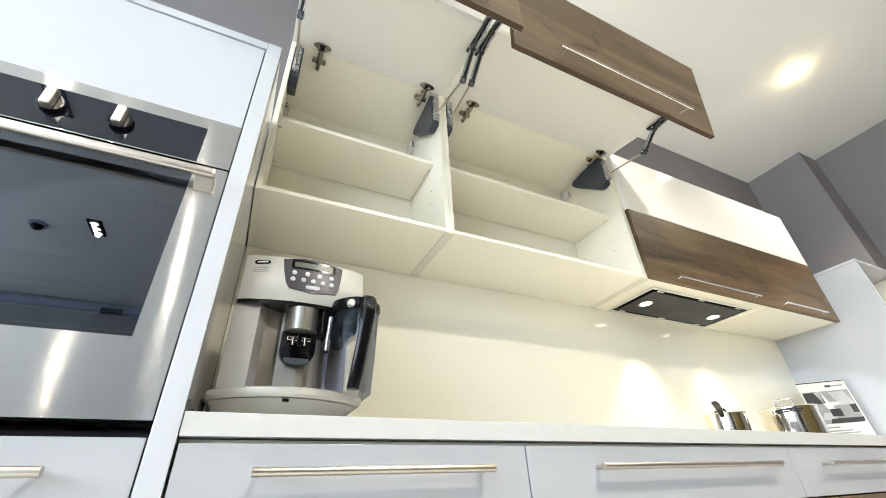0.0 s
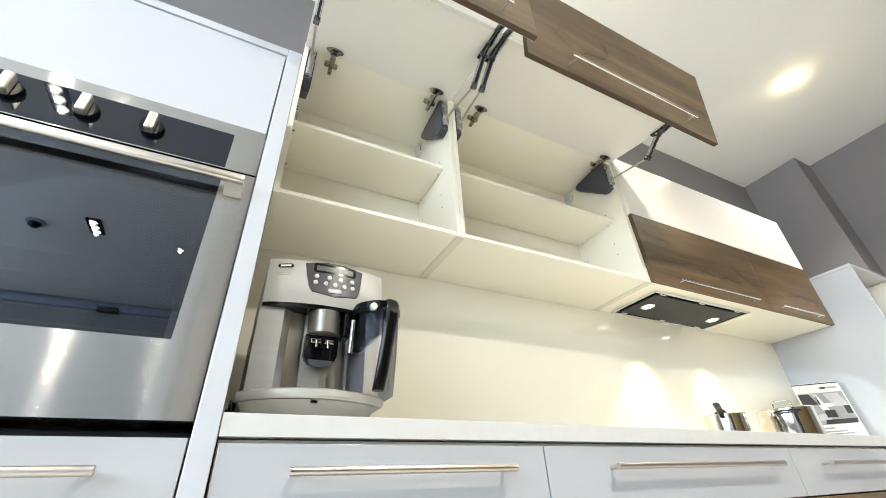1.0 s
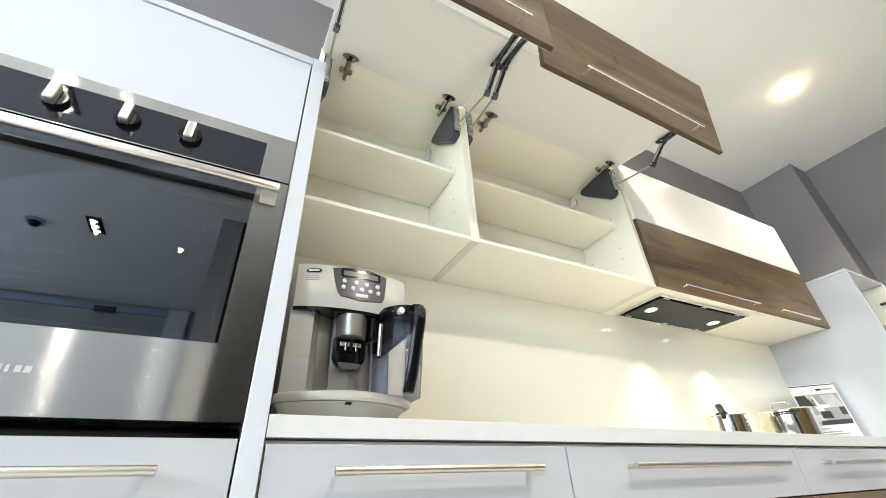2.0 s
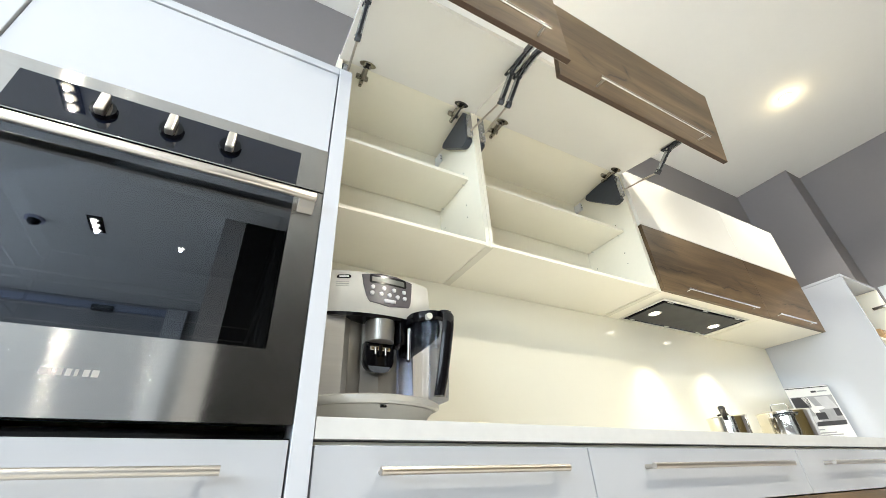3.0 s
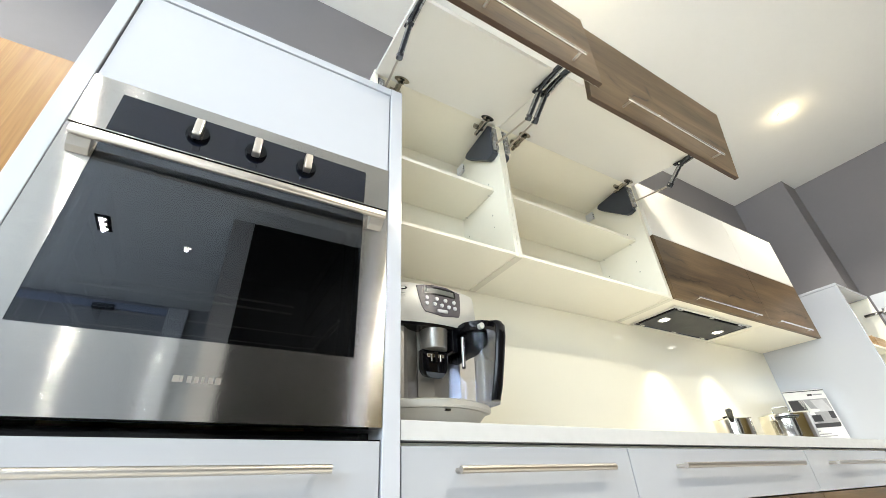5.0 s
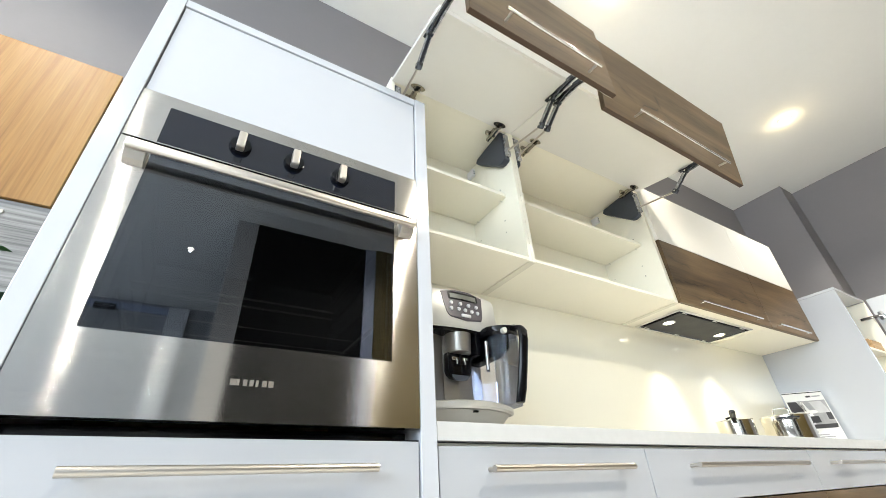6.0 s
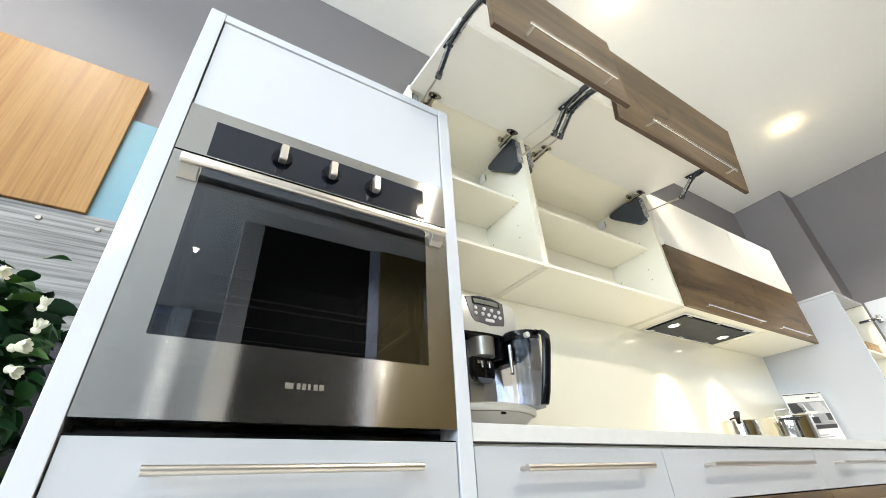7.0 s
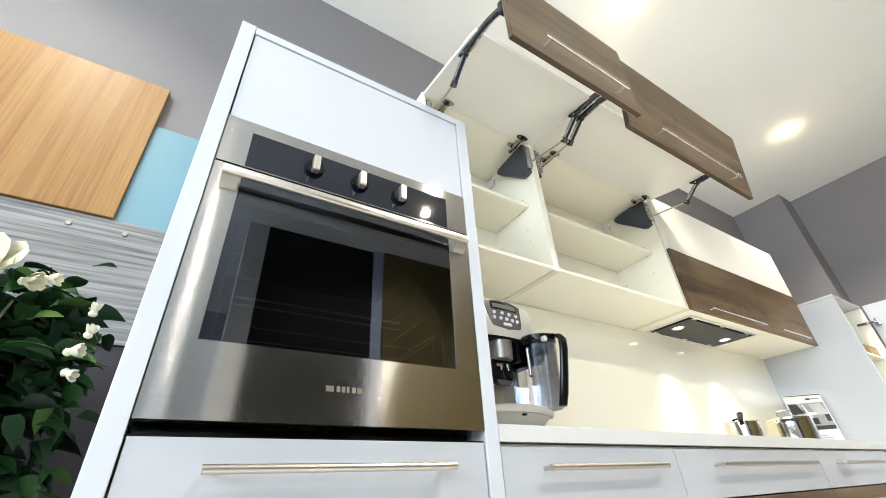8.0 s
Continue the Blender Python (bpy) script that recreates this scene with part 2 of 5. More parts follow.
OAK = oak("dark_oak_laminate", (0.054, 0.033, 0.016), (0.132, 0.086, 0.043), (0.238, 0.162, 0.088), cracks=0.35, bands=0.42, lines=VENEER_LINES)
OAKEDGE = painted("dark_oak_edging", (0.065, 0.034, 0.018), 0.45, vary=0.25, scale=20, stretch=(1, 8, 8))
ORANGEOAK = oak("honey_wood_veneer", (0.205, 0.096, 0.027), (0.290, 0.150, 0.046), (0.355, 0.200, 0.072), 0.45, 0.0, "z", 2.0, 1.9, 0.12)
GREYOAK = oak("weathered_grey_wood", (0.085, 0.083, 0.081), (0.225, 0.220, 0.216), (0.345, 0.338, 0.330), 0.6, 0.0, "x", 5.0, 9.0, 0.2)
BLUEPANEL = painted("blue_panel", (0.13, 0.265, 0.325), 0.45, vary=0.05, scale=5)
LIGHTWOOD = oak("pale_wood", (0.38, 0.24, 0.12), (0.52, 0.35, 0.19), (0.60, 0.43, 0.26), 0.5, 0.0)
STEEL = brushed("brushed_steel", (0.45, 0.435, 0.415), 0.12)
SATIN = painted("satin_steel", (0.60, 0.555, 0.50), 0.30, 1.0, vary=0.03, scale=8, smudge=0.02)
HANDLESTEEL = painted("brushed_handle_steel", (0.50, 0.465, 0.42), 0.32, 1.0, vary=0.02, scale=4, smudge=0.01)
DULLSTEEL = painted("dull_steel", (0.36, 0.34, 0.31), 0.42, 1.0, vary=0.06, scale=20)
CHROME = painted("chrome", (0.82, 0.82, 0.82), 0.08, 1.0, vary=0.04, scale=30)
NICKEL = painted("nickel_hinge", (0.40, 0.375, 0.33), 0.14, 1.0, vary=0.15, scale=60)
ZINC = painted("grey_lift_metal", (0.42, 0.43, 0.45), 0.26, 0.85, vary=0.12, scale=50)
DARKMETAL = painted("dark_lift_metal", (0.014, 0.017, 0.024), 0.3, 0.1, vary=0.2, scale=50, spec=0.35)
GUNMETAL = painted("gunmetal_link", (0.085, 0.092, 0.108), 0.25, 0.8, vary=0.2, scale=40)
GREYPLASTIC = painted("grey_plastic_cover", (0.050, 0.058, 0.074), 0.42, spec=0.35, vary=0.08, scale=30, bump=0.05, bump_scale=900)
BLACK = painted("black_plastic", (0.003, 0.003, 0.004), 0.14, vary=0.15, scale=40, spec=0.22)
NAVYGLASS = painted("black_glass", (0.006, 0.008, 0.016), 0.025, vary=0.1, scale=4, smudge=0.004)
ENAMEL = painted("black_enamel", (0.008, 0.0075, 0.007), 0.45, vary=0.2, scale=12)
OVENGLASS = see_through("oven_glass", (0.30, 0.30, 0.30), 0.008, 1.6, 1.5)
SMOKED = see_through("smoked_plastic", (0.86, 0.86, 0.90), 0.05, 1.4, 0.8)
SILVER = painted("silver_plastic", (0.36, 0.35, 0.325), 0.33, 0.9, vary=0.05, scale=10, bump=0.03, bump_scale=900)
SILVERMID = painted("metallic_silver_plastic", (0.58, 0.565, 0.52), 0.42, 0.5, vary=0.05, scale=12)
BRUSHEDSILVER = painted("brushed_silver_plastic", (0.50, 0.48, 0.44), 0.34, 0.85, vary=0.06, scale=3, stretch=(1, 1, 40), smudge=0.05)
SILVERPALE = painted("pale_silver_plastic", (0.62, 0.61, 0.57), 0.36, 0.35, vary=0.04, scale=12)
DARKPANEL = painted("dark_violet_plastic", (0.050, 0.042, 0.052), 0.35, vary=0.08, scale=20)
LCD = painted("display_glass", (0.095, 0.10, 0.085), 0.32, vary=0.05, scale=20)
BUTTON = painted("silver_button", (0.66, 0.66, 0.68), 0.3, 0.2, vary=0.05, scale=80)
PAPER = painted("white_paper", (0.80, 0.80, 0.78), 0.55, vary=0.02, scale=20)
PRINTDARK = painted("dark_print", (0.05, 0.05, 0.055), 0.4, vary=0.25, scale=25)
PRINTPALE = painted("pale_grey_print", (0.55, 0.55, 0.56), 0.4, vary=0.15, scale=25)
PRINTGREY = painted("grey_print", (0.36, 0.36, 0.37), 0.4, vary=0.2, scale=25)
POTSTEEL = painted("polished_steel", (0.68, 0.655, 0.60), 0.13, 1.0, vary=0.05, scale=25)
HOODGLASS = painted("dark_grey_metal", (0.016, 0.016, 0.014), 0.4, 0.2, vary=0.1, scale=12, bump=0.1, bump_scale=900)
LAMPGLOW = glowing("lamp_glow", (1.0, 0.90, 0.70), 14)
HOODGLOW = glowing("hood_lamp_glow", (1.0, 0.93, 0.8), 5)
PETAL = painted("white_petal", (0.68, 0.655, 0.50), 0.5, vary=0.08, scale=40)
STEM = painted("plant_stem", (0.10, 0.085, 0.045), 0.6, vary=0.2, scale=60)
PLANTER = painted("dark_planter", (0.03, 0.03, 0.035), 0.5, vary=0.1, scale=15)
SEALANT = painted("dark_joint", (0.05, 0.05, 0.05), 0.6, vary=0.1, scale=30)


def leaf_material():
    m, nodes, links, p = shader("green_leaf")
    tone = nodes.new("ShaderNodeObjectInfo")
    links.new(ramp(nodes, links, tone.outputs["Random"], [(0.0, (0.003, 0.012, 0.005)), (0.5, (0.009, 0.038, 0.010)), (0.82, (0.022, 0.075, 0.016)), (1.0, (0.065, 0.130, 0.025))]), p.inputs["Base Color"])
    p.inputs["Roughness"].default_value = 0.45
    p.inputs["Specular IOR Level"].default_value = 0.28
    return m


LEAF = leaf_material()

# ---- building helpers ----


def box(bm, x0, x1, y0, y1, z0, z1, bevel=0.0, m=None, seg=2):
    """A box between two corners, its edges rounded by bevel, turned by m if given."""
    made = bmesh.ops.create_cube(bm, size=1.0, matrix=Matrix.LocRotScale(((x0 + x1) / 2, (y0 + y1) / 2, (z0 + z1) / 2), None, (abs(x1 - x0), abs(y1 - y0), abs(z1 - z0))))
    verts = made["verts"]
    if bevel:
        out = bmesh.ops.bevel(bm, geom=list({e for v in verts for e in v.link_edges}), offset=bevel, segments=seg, profile=0.5, affect="EDGES")
        verts = list({v for f in out["faces"] for v in f.verts} | {v for v in verts if v.is_valid})
    if m is not None:
        bmesh.ops.transform(bm, matrix=m, verts=verts)
    return bm


def rod(bm, a, b, r, r2=None, n=16):
    """A round bar from a to b."""
    a, b = Vector(a), Vector(b)
    turn = (b - a).to_track_quat("Z", "Y").to_matrix().to_4x4()
    bmesh.ops.create_cone(bm, cap_ends=True, segments=n, radius1=r, radius2=r if r2 is None else r2, depth=(b - a).length, matrix=Matrix.Translation((a + b) / 2) @ turn)
    return bm


def tube(bm, path, r, n=10):
    """A round bar along a path of points."""
    pts = [Vector(p) for p in path]
    rings = []
    for i, p in enumerate(pts):
        way = (pts[min(i + 1, len(pts) - 1)] - pts[max(i - 1, 0)]).normalized()
        side = way.cross(Vector((0.31, 0.17, 0.93))).normalized()
        up = side.cross(way)
        rings.append([p + r * (math.cos(k * math.tau / n) * side + math.sin(k * math.tau / n) * up) for k in range(n)])
    return loft(bm, rings)


def loft(bm, rings, caps=True):
    """A skin through rings of equally many points."""
    made = [[bm.verts.new(p) for p in ring] for ring in rings]
    n = len(made[0])
    for a, b in zip(made, made[1:]):
        for k in range(n):
            bm.faces.new((a[k], a[(k + 1) % n], b[(k + 1) % n], b[k]))
    if caps:
        bm.faces.new(made[0][::-1])
        bm.faces.new(made[-1])
    bmesh.ops.recalc_face_normals(bm, faces=bm.faces[:])
    return bm


def flat_bar(bm, path, w, t):
    """A flat bar that bends in its own upright plane: half width w across the path, half thickness t along x."""
    rings = []
    for i, p in enumerate(path):
        way = (path[min(i + 1, len(path) - 1)] - path[max(i - 1, 0)]).normalized()
        up = Vector((0, -way.z, way.y))
        rings.append([p + Vector((t, 0, 0)) + up * w * 0.8, p + Vector((t * 0.7, 0, 0)) + up * w, p - Vector((t * 0.7, 0, 0)) + up * w, p - Vector((t, 0, 0)) + up * w * 0.8,
                      p - Vector((t, 0, 0)) - up * w * 0.8, p - Vector((t * 0.7, 0, 0)) - up * w, p + Vector((t * 0.7, 0, 0)) - up * w, p + Vector((t, 0, 0)) - up * w * 0.8])
    return loft(bm, rings)


def prism(bm, outline, axis, a, b, bevel=0.0):
    """An outline of points in a plane, made solid between a and b along the axis."""
    def at(p, v):
        return (v, p[0], p[1]) if axis == "x" else (p[0], v, p[1]) if axis == "y" else (p[0], p[1], v)
    loft(bm, [[at(p, a) for p in outline], [at(p, b) for p in outline]])
    if bevel:
        bmesh.ops.bevel(bm, geom=bm.edges[:], offset=bevel, segments=2, profile=0.5, affect="EDGES")
    return bm


def turned(bm, profile, cx, cy, n=32):
    """A body of revolution about an upright axis: profile rows are (radius, height)."""
    return loft(bm, [[(cx + r * math.cos(k * math.tau / n), cy + r * math.sin(k * math.tau / n), z) for k in range(n)] for r, z in profile], caps=True)


def thing(name, at, label, category, group="", kind=""):
    ob = new(name)
    ob.empty_display_size = 0.05
    ob.location = at
    return tagged(ob, label, category, group, kind)


def part(name, bm, material, parent=None, label="", smooth=False):
    """Links a bmesh, given in world places, as one mesh under a thing or part."""
    root, base = parent, Vector((0, 0, 0))
    while root is not None:
        base = base + root.location
        root = root.parent
    bmesh.ops.translate(bm, vec=-base, verts=bm.verts[:])
    bmesh.ops.recalc_face_normals(bm, faces=bm.faces[:])
    uv = bm.loops.layers.uv.new("UVMap")
    for f in bm.faces:
        flat = max(range(3), key=lambda k: abs(f.normal[k]))
        f.smooth = smooth
        for l in f.loops:
            c = l.vert.co
            l[uv].uv = (c.x, c.z) if flat == 1 else (c.x, c.y) if flat == 2 else (c.y, c.z)
    mesh = bpy.data.meshes.new(name)
    bm.to_mesh(mesh)
    bm.free()
    mesh.materials.append(material)
    if smooth:
        mesh.set_sharp_from_angle(angle=radians(38))
    ob = new(name, mesh)
    if parent is not None:
        ob.parent = parent
    return tagged(ob, label)


def block(name, material, parent, *sizes, bevel=0.0015, label="", m=None):
    return part(name, box(bmesh.new(), *sizes, bevel=bevel, m=m), material, parent, label)


def structure(name, bm, material, label, category):
    return tagged(part(name, bm, material), label, category, kind="structure")


# ---- the room ----
# unseen floor, acting as a pale reflector below the cupboards
structure("floor", box(bmesh.new(), XW - 0.2, XE + 0.2, YS - 0.2, WALL + 0.2, -0.1, 0.0), FLOORMAT, "plain showroom floor out of view, kept pale to bounce light up", "floor")
structure("ceiling", box(bmesh.new(), XW - 0.2, XE + 0.2, YS - 0.2, WALL + 0.2, CEIL, CEIL + 0.15), CEILPAINT, "plain white painted ceiling with recessed lamps", "ceiling")
structure("wall_north", box(bmesh.new(), XW - 0.2, XE + 0.2, WALL, WALL + 0.2, 0, CEIL), WALLPAINT, "grey painted wall behind the kitchen units", "wall")
structure("wall_pier", box(bmesh.new(), 3.86, XE + 0.2, 0.915, WALL, 0, CEIL), WALLPAINT, "grey painted pier in the corner of the room", "wall")
structure("wall_east", box(bmesh.new(), XE, XE + 0.2, YS, 0.915, 0, CEIL), WALLPAINT, "grey painted side wall", "wall")


def pierced(bm, fixed, a0, a1, hole, along):
    """A wall along x or y with one opening; hole is (from, to, sill, head)."""
    h0, h1, s, t = hole
    for p0, p1, z0, z1 in ((a0, h0, 0, CEIL), (h1, a1, 0, CEIL), (h0, h1, 0, s), (h0, h1, t, CEIL)):
        if along == "y":
            box(bm, fixed[0], fixed[1], p0, p1, z0, z1)
        else:
            box(bm, p0, p1, fixed[0], fixed[1], z0, z1)
    return bm


# unseen wall; its opening is added to hold the daylight lamp
structure("wall_west", pierced(bmesh.new(), (XW - 0.2, XW), YS, WALL, (-4.2, 0.4, 1.3, 3.0), "y"), WALLPAINT, "grey wall out of view, with a wide opening added for daylight", "wall")
structure("wall_south", box(bmesh.new(), XW - 0.2, XE + 0.2, YS - 0.2, YS, 0, CEIL), FARWALL, "grey painted wall at the far end of the showroom", "wall")
structure("wall_column", box(bmesh.new(), -0.93, -0.70, YS, YS + 0.06, 0, CEIL - 0.03), EDGE, "white painted post on the far showroom wall", "wall")
structure("trim", box(bmesh.new(), XW, -0.935, YS, YS + 0.04, CEIL - 0.13, CEIL - 0.05), BLUETRIM, "pale blue-grey strip along the top of the far wall", "trim")
# the partition that stands behind the camera
structure("wall_partition_1", box(bmesh.new(), -0.43, -0.25, -2.4, -2.2, 0, CEIL), PALEWALL, "pale grey end of a partition wall", "wall")
structure("wall_partition_2", box(bmesh.new(), -0.25, 0.84, -2.4, -2.2, 0, CEIL), BLACKPANEL, "black panelled stretch of a partition wall", "wall")
structure("wall_partition_4", box(bmesh.new(), 0.84, 0.95, -2.4, -2.18, 0, CEIL), BLUETRIM, "blue-grey post of a partition wall", "wall")
structure("wall_partition_3", box(bmesh.new(), 0.95, XE, -2.4, -2.15, 0, CEIL), BROWNPANEL, "brown panelled stretch of a partition wall", "wall")
structure("splashback", box(bmesh.new(), -0.0615, 2.998, WALL - 0.006, WALL - 0.001, 0.9125, 1.549), SPLASH, "glossy cream splashback panel between worktop and cupboards", "splashback")
structure("wall_panel", box(bmesh.new(), -2.2, -0.70, 1.322, WALL - 0.001, 1.16, 1.515, 0.002), GREYOAK, "weathered grey wood board on the wall", "wall panel")

# ---- kitchen units ----


def bar_handle(parent, x0, x1, y, z, r=0.006, stand=0.032, up=None, inset=0.03, material=None):
    """A round bar on two posts; y is the face it stands on."""
    h = part("handle", rod(bmesh.new(), (x0, y - stand, z), (x1, y - stand, z), r), material or HANDLESTEEL, parent, "satin steel bar handle", True)
    for px in (x0 + inset, x1 - inset):
        part("post", rod(bmesh.new(), (px, y, z), (px, y - stand, z), r * 0.75, n=12), material or HANDLESTEEL, h, smooth=True)
    return h


def base_cabinet(x0, x1, handle, wide):
    c = thing("base_cabinet", ((x0 + x1) / 2, 1.04, 0), f"{wide} base cabinet, gloss white top drawer, dark oak drawers below", "kitchen cabinet", "base cabinets")
    body = bmesh.new()
    box(body, x0, x0 + 0.016, FRONT + 0.02, WALL - 0.02, 0.1, 0.8765)
    box(body, x1 - 0.016, x1, FRONT + 0.02, WALL - 0.02, 0.1, 0.8765)
    box(body, x0 + 0.016, x1 - 0.016, FRONT + 0.02, WALL - 0.02, 0.1, 0.116)
    box(body, x0 + 0.016, x1 - 0.016, WALL - 0.03, WALL - 0.02, 0.116, 0.8765)
    box(body, x0 + 0.016, x1 - 0.016, FRONT + 0.02, FRONT + 0.1, 0.86, 0.8765)
    part("body", body, CARCASS, c)
    block("plinth", OAKEDGE, c, x0, x1, FRONT + 0.06, FRONT + 0.078, 0, 0.1)
    g = 0.0015
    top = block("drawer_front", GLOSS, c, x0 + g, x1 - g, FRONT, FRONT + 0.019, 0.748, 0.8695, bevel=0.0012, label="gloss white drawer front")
    bar_handle(top, handle[0], handle[1], FRONT, 0.8285, 0.0065, inset=0.012)
    mid = (x0 + x1) / 2
    for z0, z1 in ((0.432, 0.744), (0.112, 0.428)):
        d = block("drawer_front", OAK, c, x0 + g, x1 - g, FRONT, FRONT + 0.019, z0, z1, bevel=0.0012, label="dark oak drawer front")
        bar_handle(d, mid - (handle[1] - handle[0]) / 2, mid + (handle[1] - handle[0]) / 2, FRONT, z1 - 0.045, 0.0065, inset=0.012)
    return c


base_cabinet(-0.0600, 0.5420, (0.043, 0.447), "narrow")
cab2 = base_cabinet(0.5420, 1.4470, (0.708, 1.335), "wide")
base_cabinet(1.4470, 2.3520, (1.585, 2.215), "wide")
base_cabinet(2.3520, 2.9980, (2.46, 2.87), "narrow")

wt = thing("worktop", (1.47, 1.04, 0.8775), "cream worktop with a square front edge on the base cabinets", "worktop")
block("slab", WORKTOP, wt, -0.0610, 2.9985, FRONT - 0.0005, WALL - 0.007, 0.8785, 0.9125, bevel=0.0008)
block("front_edge", WORKTOP, wt, -0.0610, 2.9985, FRONT - 0.0022, FRONT - 0.0006, 0.8785, 0.9121, bevel=0.0006, label="cream edge band of the worktop")

# the oven tower
OX0, OX1 = -0.691, -0.0975
tower = thing("oven_cabinet", (-0.394, 1.04, 0), "tall white oven housing with a lift-up flap and one drawer", "kitchen cabinet")
TOP = 1.814
TF = FRONT - 0.004   # the tower's side panels stand a little proud
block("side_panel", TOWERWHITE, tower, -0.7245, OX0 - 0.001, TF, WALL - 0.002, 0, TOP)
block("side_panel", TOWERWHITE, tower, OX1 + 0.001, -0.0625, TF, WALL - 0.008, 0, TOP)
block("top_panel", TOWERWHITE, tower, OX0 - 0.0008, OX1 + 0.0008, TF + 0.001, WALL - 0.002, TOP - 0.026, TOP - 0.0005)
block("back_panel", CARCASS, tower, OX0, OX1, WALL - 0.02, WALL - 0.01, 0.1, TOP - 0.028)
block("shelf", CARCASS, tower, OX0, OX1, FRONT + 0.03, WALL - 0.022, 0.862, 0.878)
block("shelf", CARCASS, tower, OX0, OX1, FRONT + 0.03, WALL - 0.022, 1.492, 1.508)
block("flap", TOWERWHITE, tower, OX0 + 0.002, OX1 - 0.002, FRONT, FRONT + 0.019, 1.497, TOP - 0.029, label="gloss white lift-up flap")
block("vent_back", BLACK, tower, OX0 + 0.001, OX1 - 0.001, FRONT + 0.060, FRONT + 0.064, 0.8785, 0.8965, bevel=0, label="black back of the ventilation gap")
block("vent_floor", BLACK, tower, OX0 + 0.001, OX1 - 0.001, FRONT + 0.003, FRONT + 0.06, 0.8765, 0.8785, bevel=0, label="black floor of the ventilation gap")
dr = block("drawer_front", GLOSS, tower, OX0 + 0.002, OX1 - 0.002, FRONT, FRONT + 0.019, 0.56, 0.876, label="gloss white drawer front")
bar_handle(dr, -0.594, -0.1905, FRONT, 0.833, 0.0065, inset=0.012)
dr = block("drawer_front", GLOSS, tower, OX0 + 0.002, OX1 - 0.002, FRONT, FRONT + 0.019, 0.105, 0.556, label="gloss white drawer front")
bar_handle(dr, -0.594, -0.1905, FRONT, 0.5, 0.0065, inset=0.012)
block("plinth", OAKEDGE, tower, OX0, OX1, FRONT + 0.06, FRONT + 0.078, 0, 0.1)

# the oven
OV0, OV1, OVB, OVT, SEAM = OX0 + 0.001, OX1 - 0.001, 0.8965, 1.4945, 1.369
PX0, PX1 = -0.638, -0.157
oven = thing("oven", (-0.394, 0.95, OVB), "built-in brushed steel oven with black glass door and three knobs", "oven")
GX0, GX1, GB, GT = PX0, PX1, 1.015, SEAM - 0.004


def ring_frame(bm, x0, x1, z0, z1, hx0, hx1, hz0, hz1, y0, y1):
    box(bm, x0, hx0, y0, y1, z0, z1)
    box(bm, hx1, x1, y0, y1, z0, z1)
    box(bm, hx0, hx1, y0, y1, z0, hz0)
    if z1 - hz1 > 0.0005:
        box(bm, hx0, hx1, y0, y1, hz1, z1)
    bmesh.ops.remove_doubles(bm, verts=bm.verts[:], dist=1e-5)
    return bm


fascia = part("control_fascia", ring_frame(bmesh.new(), OV0, OV1, SEAM + 0.002, OVT, PX0, PX1, SEAM + 0.0045, 1.466, FRONT - 0.004, FRONT + 0.02), STEEL, oven, "brushed steel fascia")
panel = block("control_panel", NAVYGLASS, oven, PX0, PX1, FRONT - 0.0045, FRONT + 0.015, SEAM + 0.0045, 1.466, bevel=0.0008, label="black glass control panel")
for kx in (-0.5045, -0.3975, -0.2945):
    kz = 1.4215
    dial = part("knob", rod(bmesh.new(), (kx, FRONT - 0.004, kz), (kx, FRONT - 0.014, kz), 0.0215, 0.0195, 32), BLACK, panel, "control knob with a pale satin grip", True)
    part("grip", box(bmesh.new(), kx - 0.0078, kx + 0.0078, FRONT - 0.032, FRONT - 0.0135, kz - 0.0205, kz + 0.0205, 0.003), SATIN, dial, "pale satin steel grip")
odoor = part("oven_door", ring_frame(bmesh.new(), OV0, OV1, OVB + 0.001, SEAM - 0.002, GX0, GX1, GB, SEAM - 0.002, FRONT - 0.004, FRONT + 0.022), STEEL, oven, "brushed steel door frame")
part("door_glass", box(bmesh.new(), GX0, GX1, FRONT - 0.003, FRONT + 0.003, GB, SEAM - 0.002), OVENGLASS, odoor, "dark glass pane").visible_shadow = False
# black borders printed on the glass, leaving a window
part("glass_border", box(bmesh.new(), GX0 + 0.001, GX1 - 0.001, FRONT + 0.005, FRONT + 0.008, 1.291, SEAM - 0.004), NAVYGLASS, odoor, "black band across the top of the glass")
bar = bmesh.new()
box(bar, -0.6735, -0.1145, FRONT - 0.037, FRONT - 0.024, 1.3240, 1.3425, 0.0045, seg=3)
oh = part("handle", bar, SATIN, odoor, "satin steel bar handle", True)
# brackets take a darker steel that stands in for their shade
for hx0, hx1 in ((-0.6725, -0.641), (-0.147, -0.1155)):
    part("bracket", prism(bmesh.new(), [(FRONT - 0.0042, 1.305), (FRONT - 0.0042, 1.341), (FRONT - 0.0245, 1.341), (FRONT - 0.0245, 1.3255), (FRONT - 0.016, 1.312)], "x", hx0, hx1, 0.001), DULLSTEEL, oh, "steel bracket, darkened for the shade behind the bar")
# maker's mark as plain bars
mark = bmesh.new()
for k, w in enumerate((0.009, 0.004, 0.006, 0.006, 0.004, 0.007, 0.008)):
    box(mark, -0.430 + k * 0.0094, -0.430 + k * 0.0094 + w, FRONT - 0.0046, FRONT - 0.004, 0.951, 0.9605)
part("badge", mark, SATIN, odoor, "small raised mark of pale bars")
# cavity
cav = bmesh.new()
cx0, cx1, cy0, cy1, cz0, cz1 = GX0 + 0.012, GX1 - 0.012, FRONT + 0.03, 1.17, 0.975, 1.335
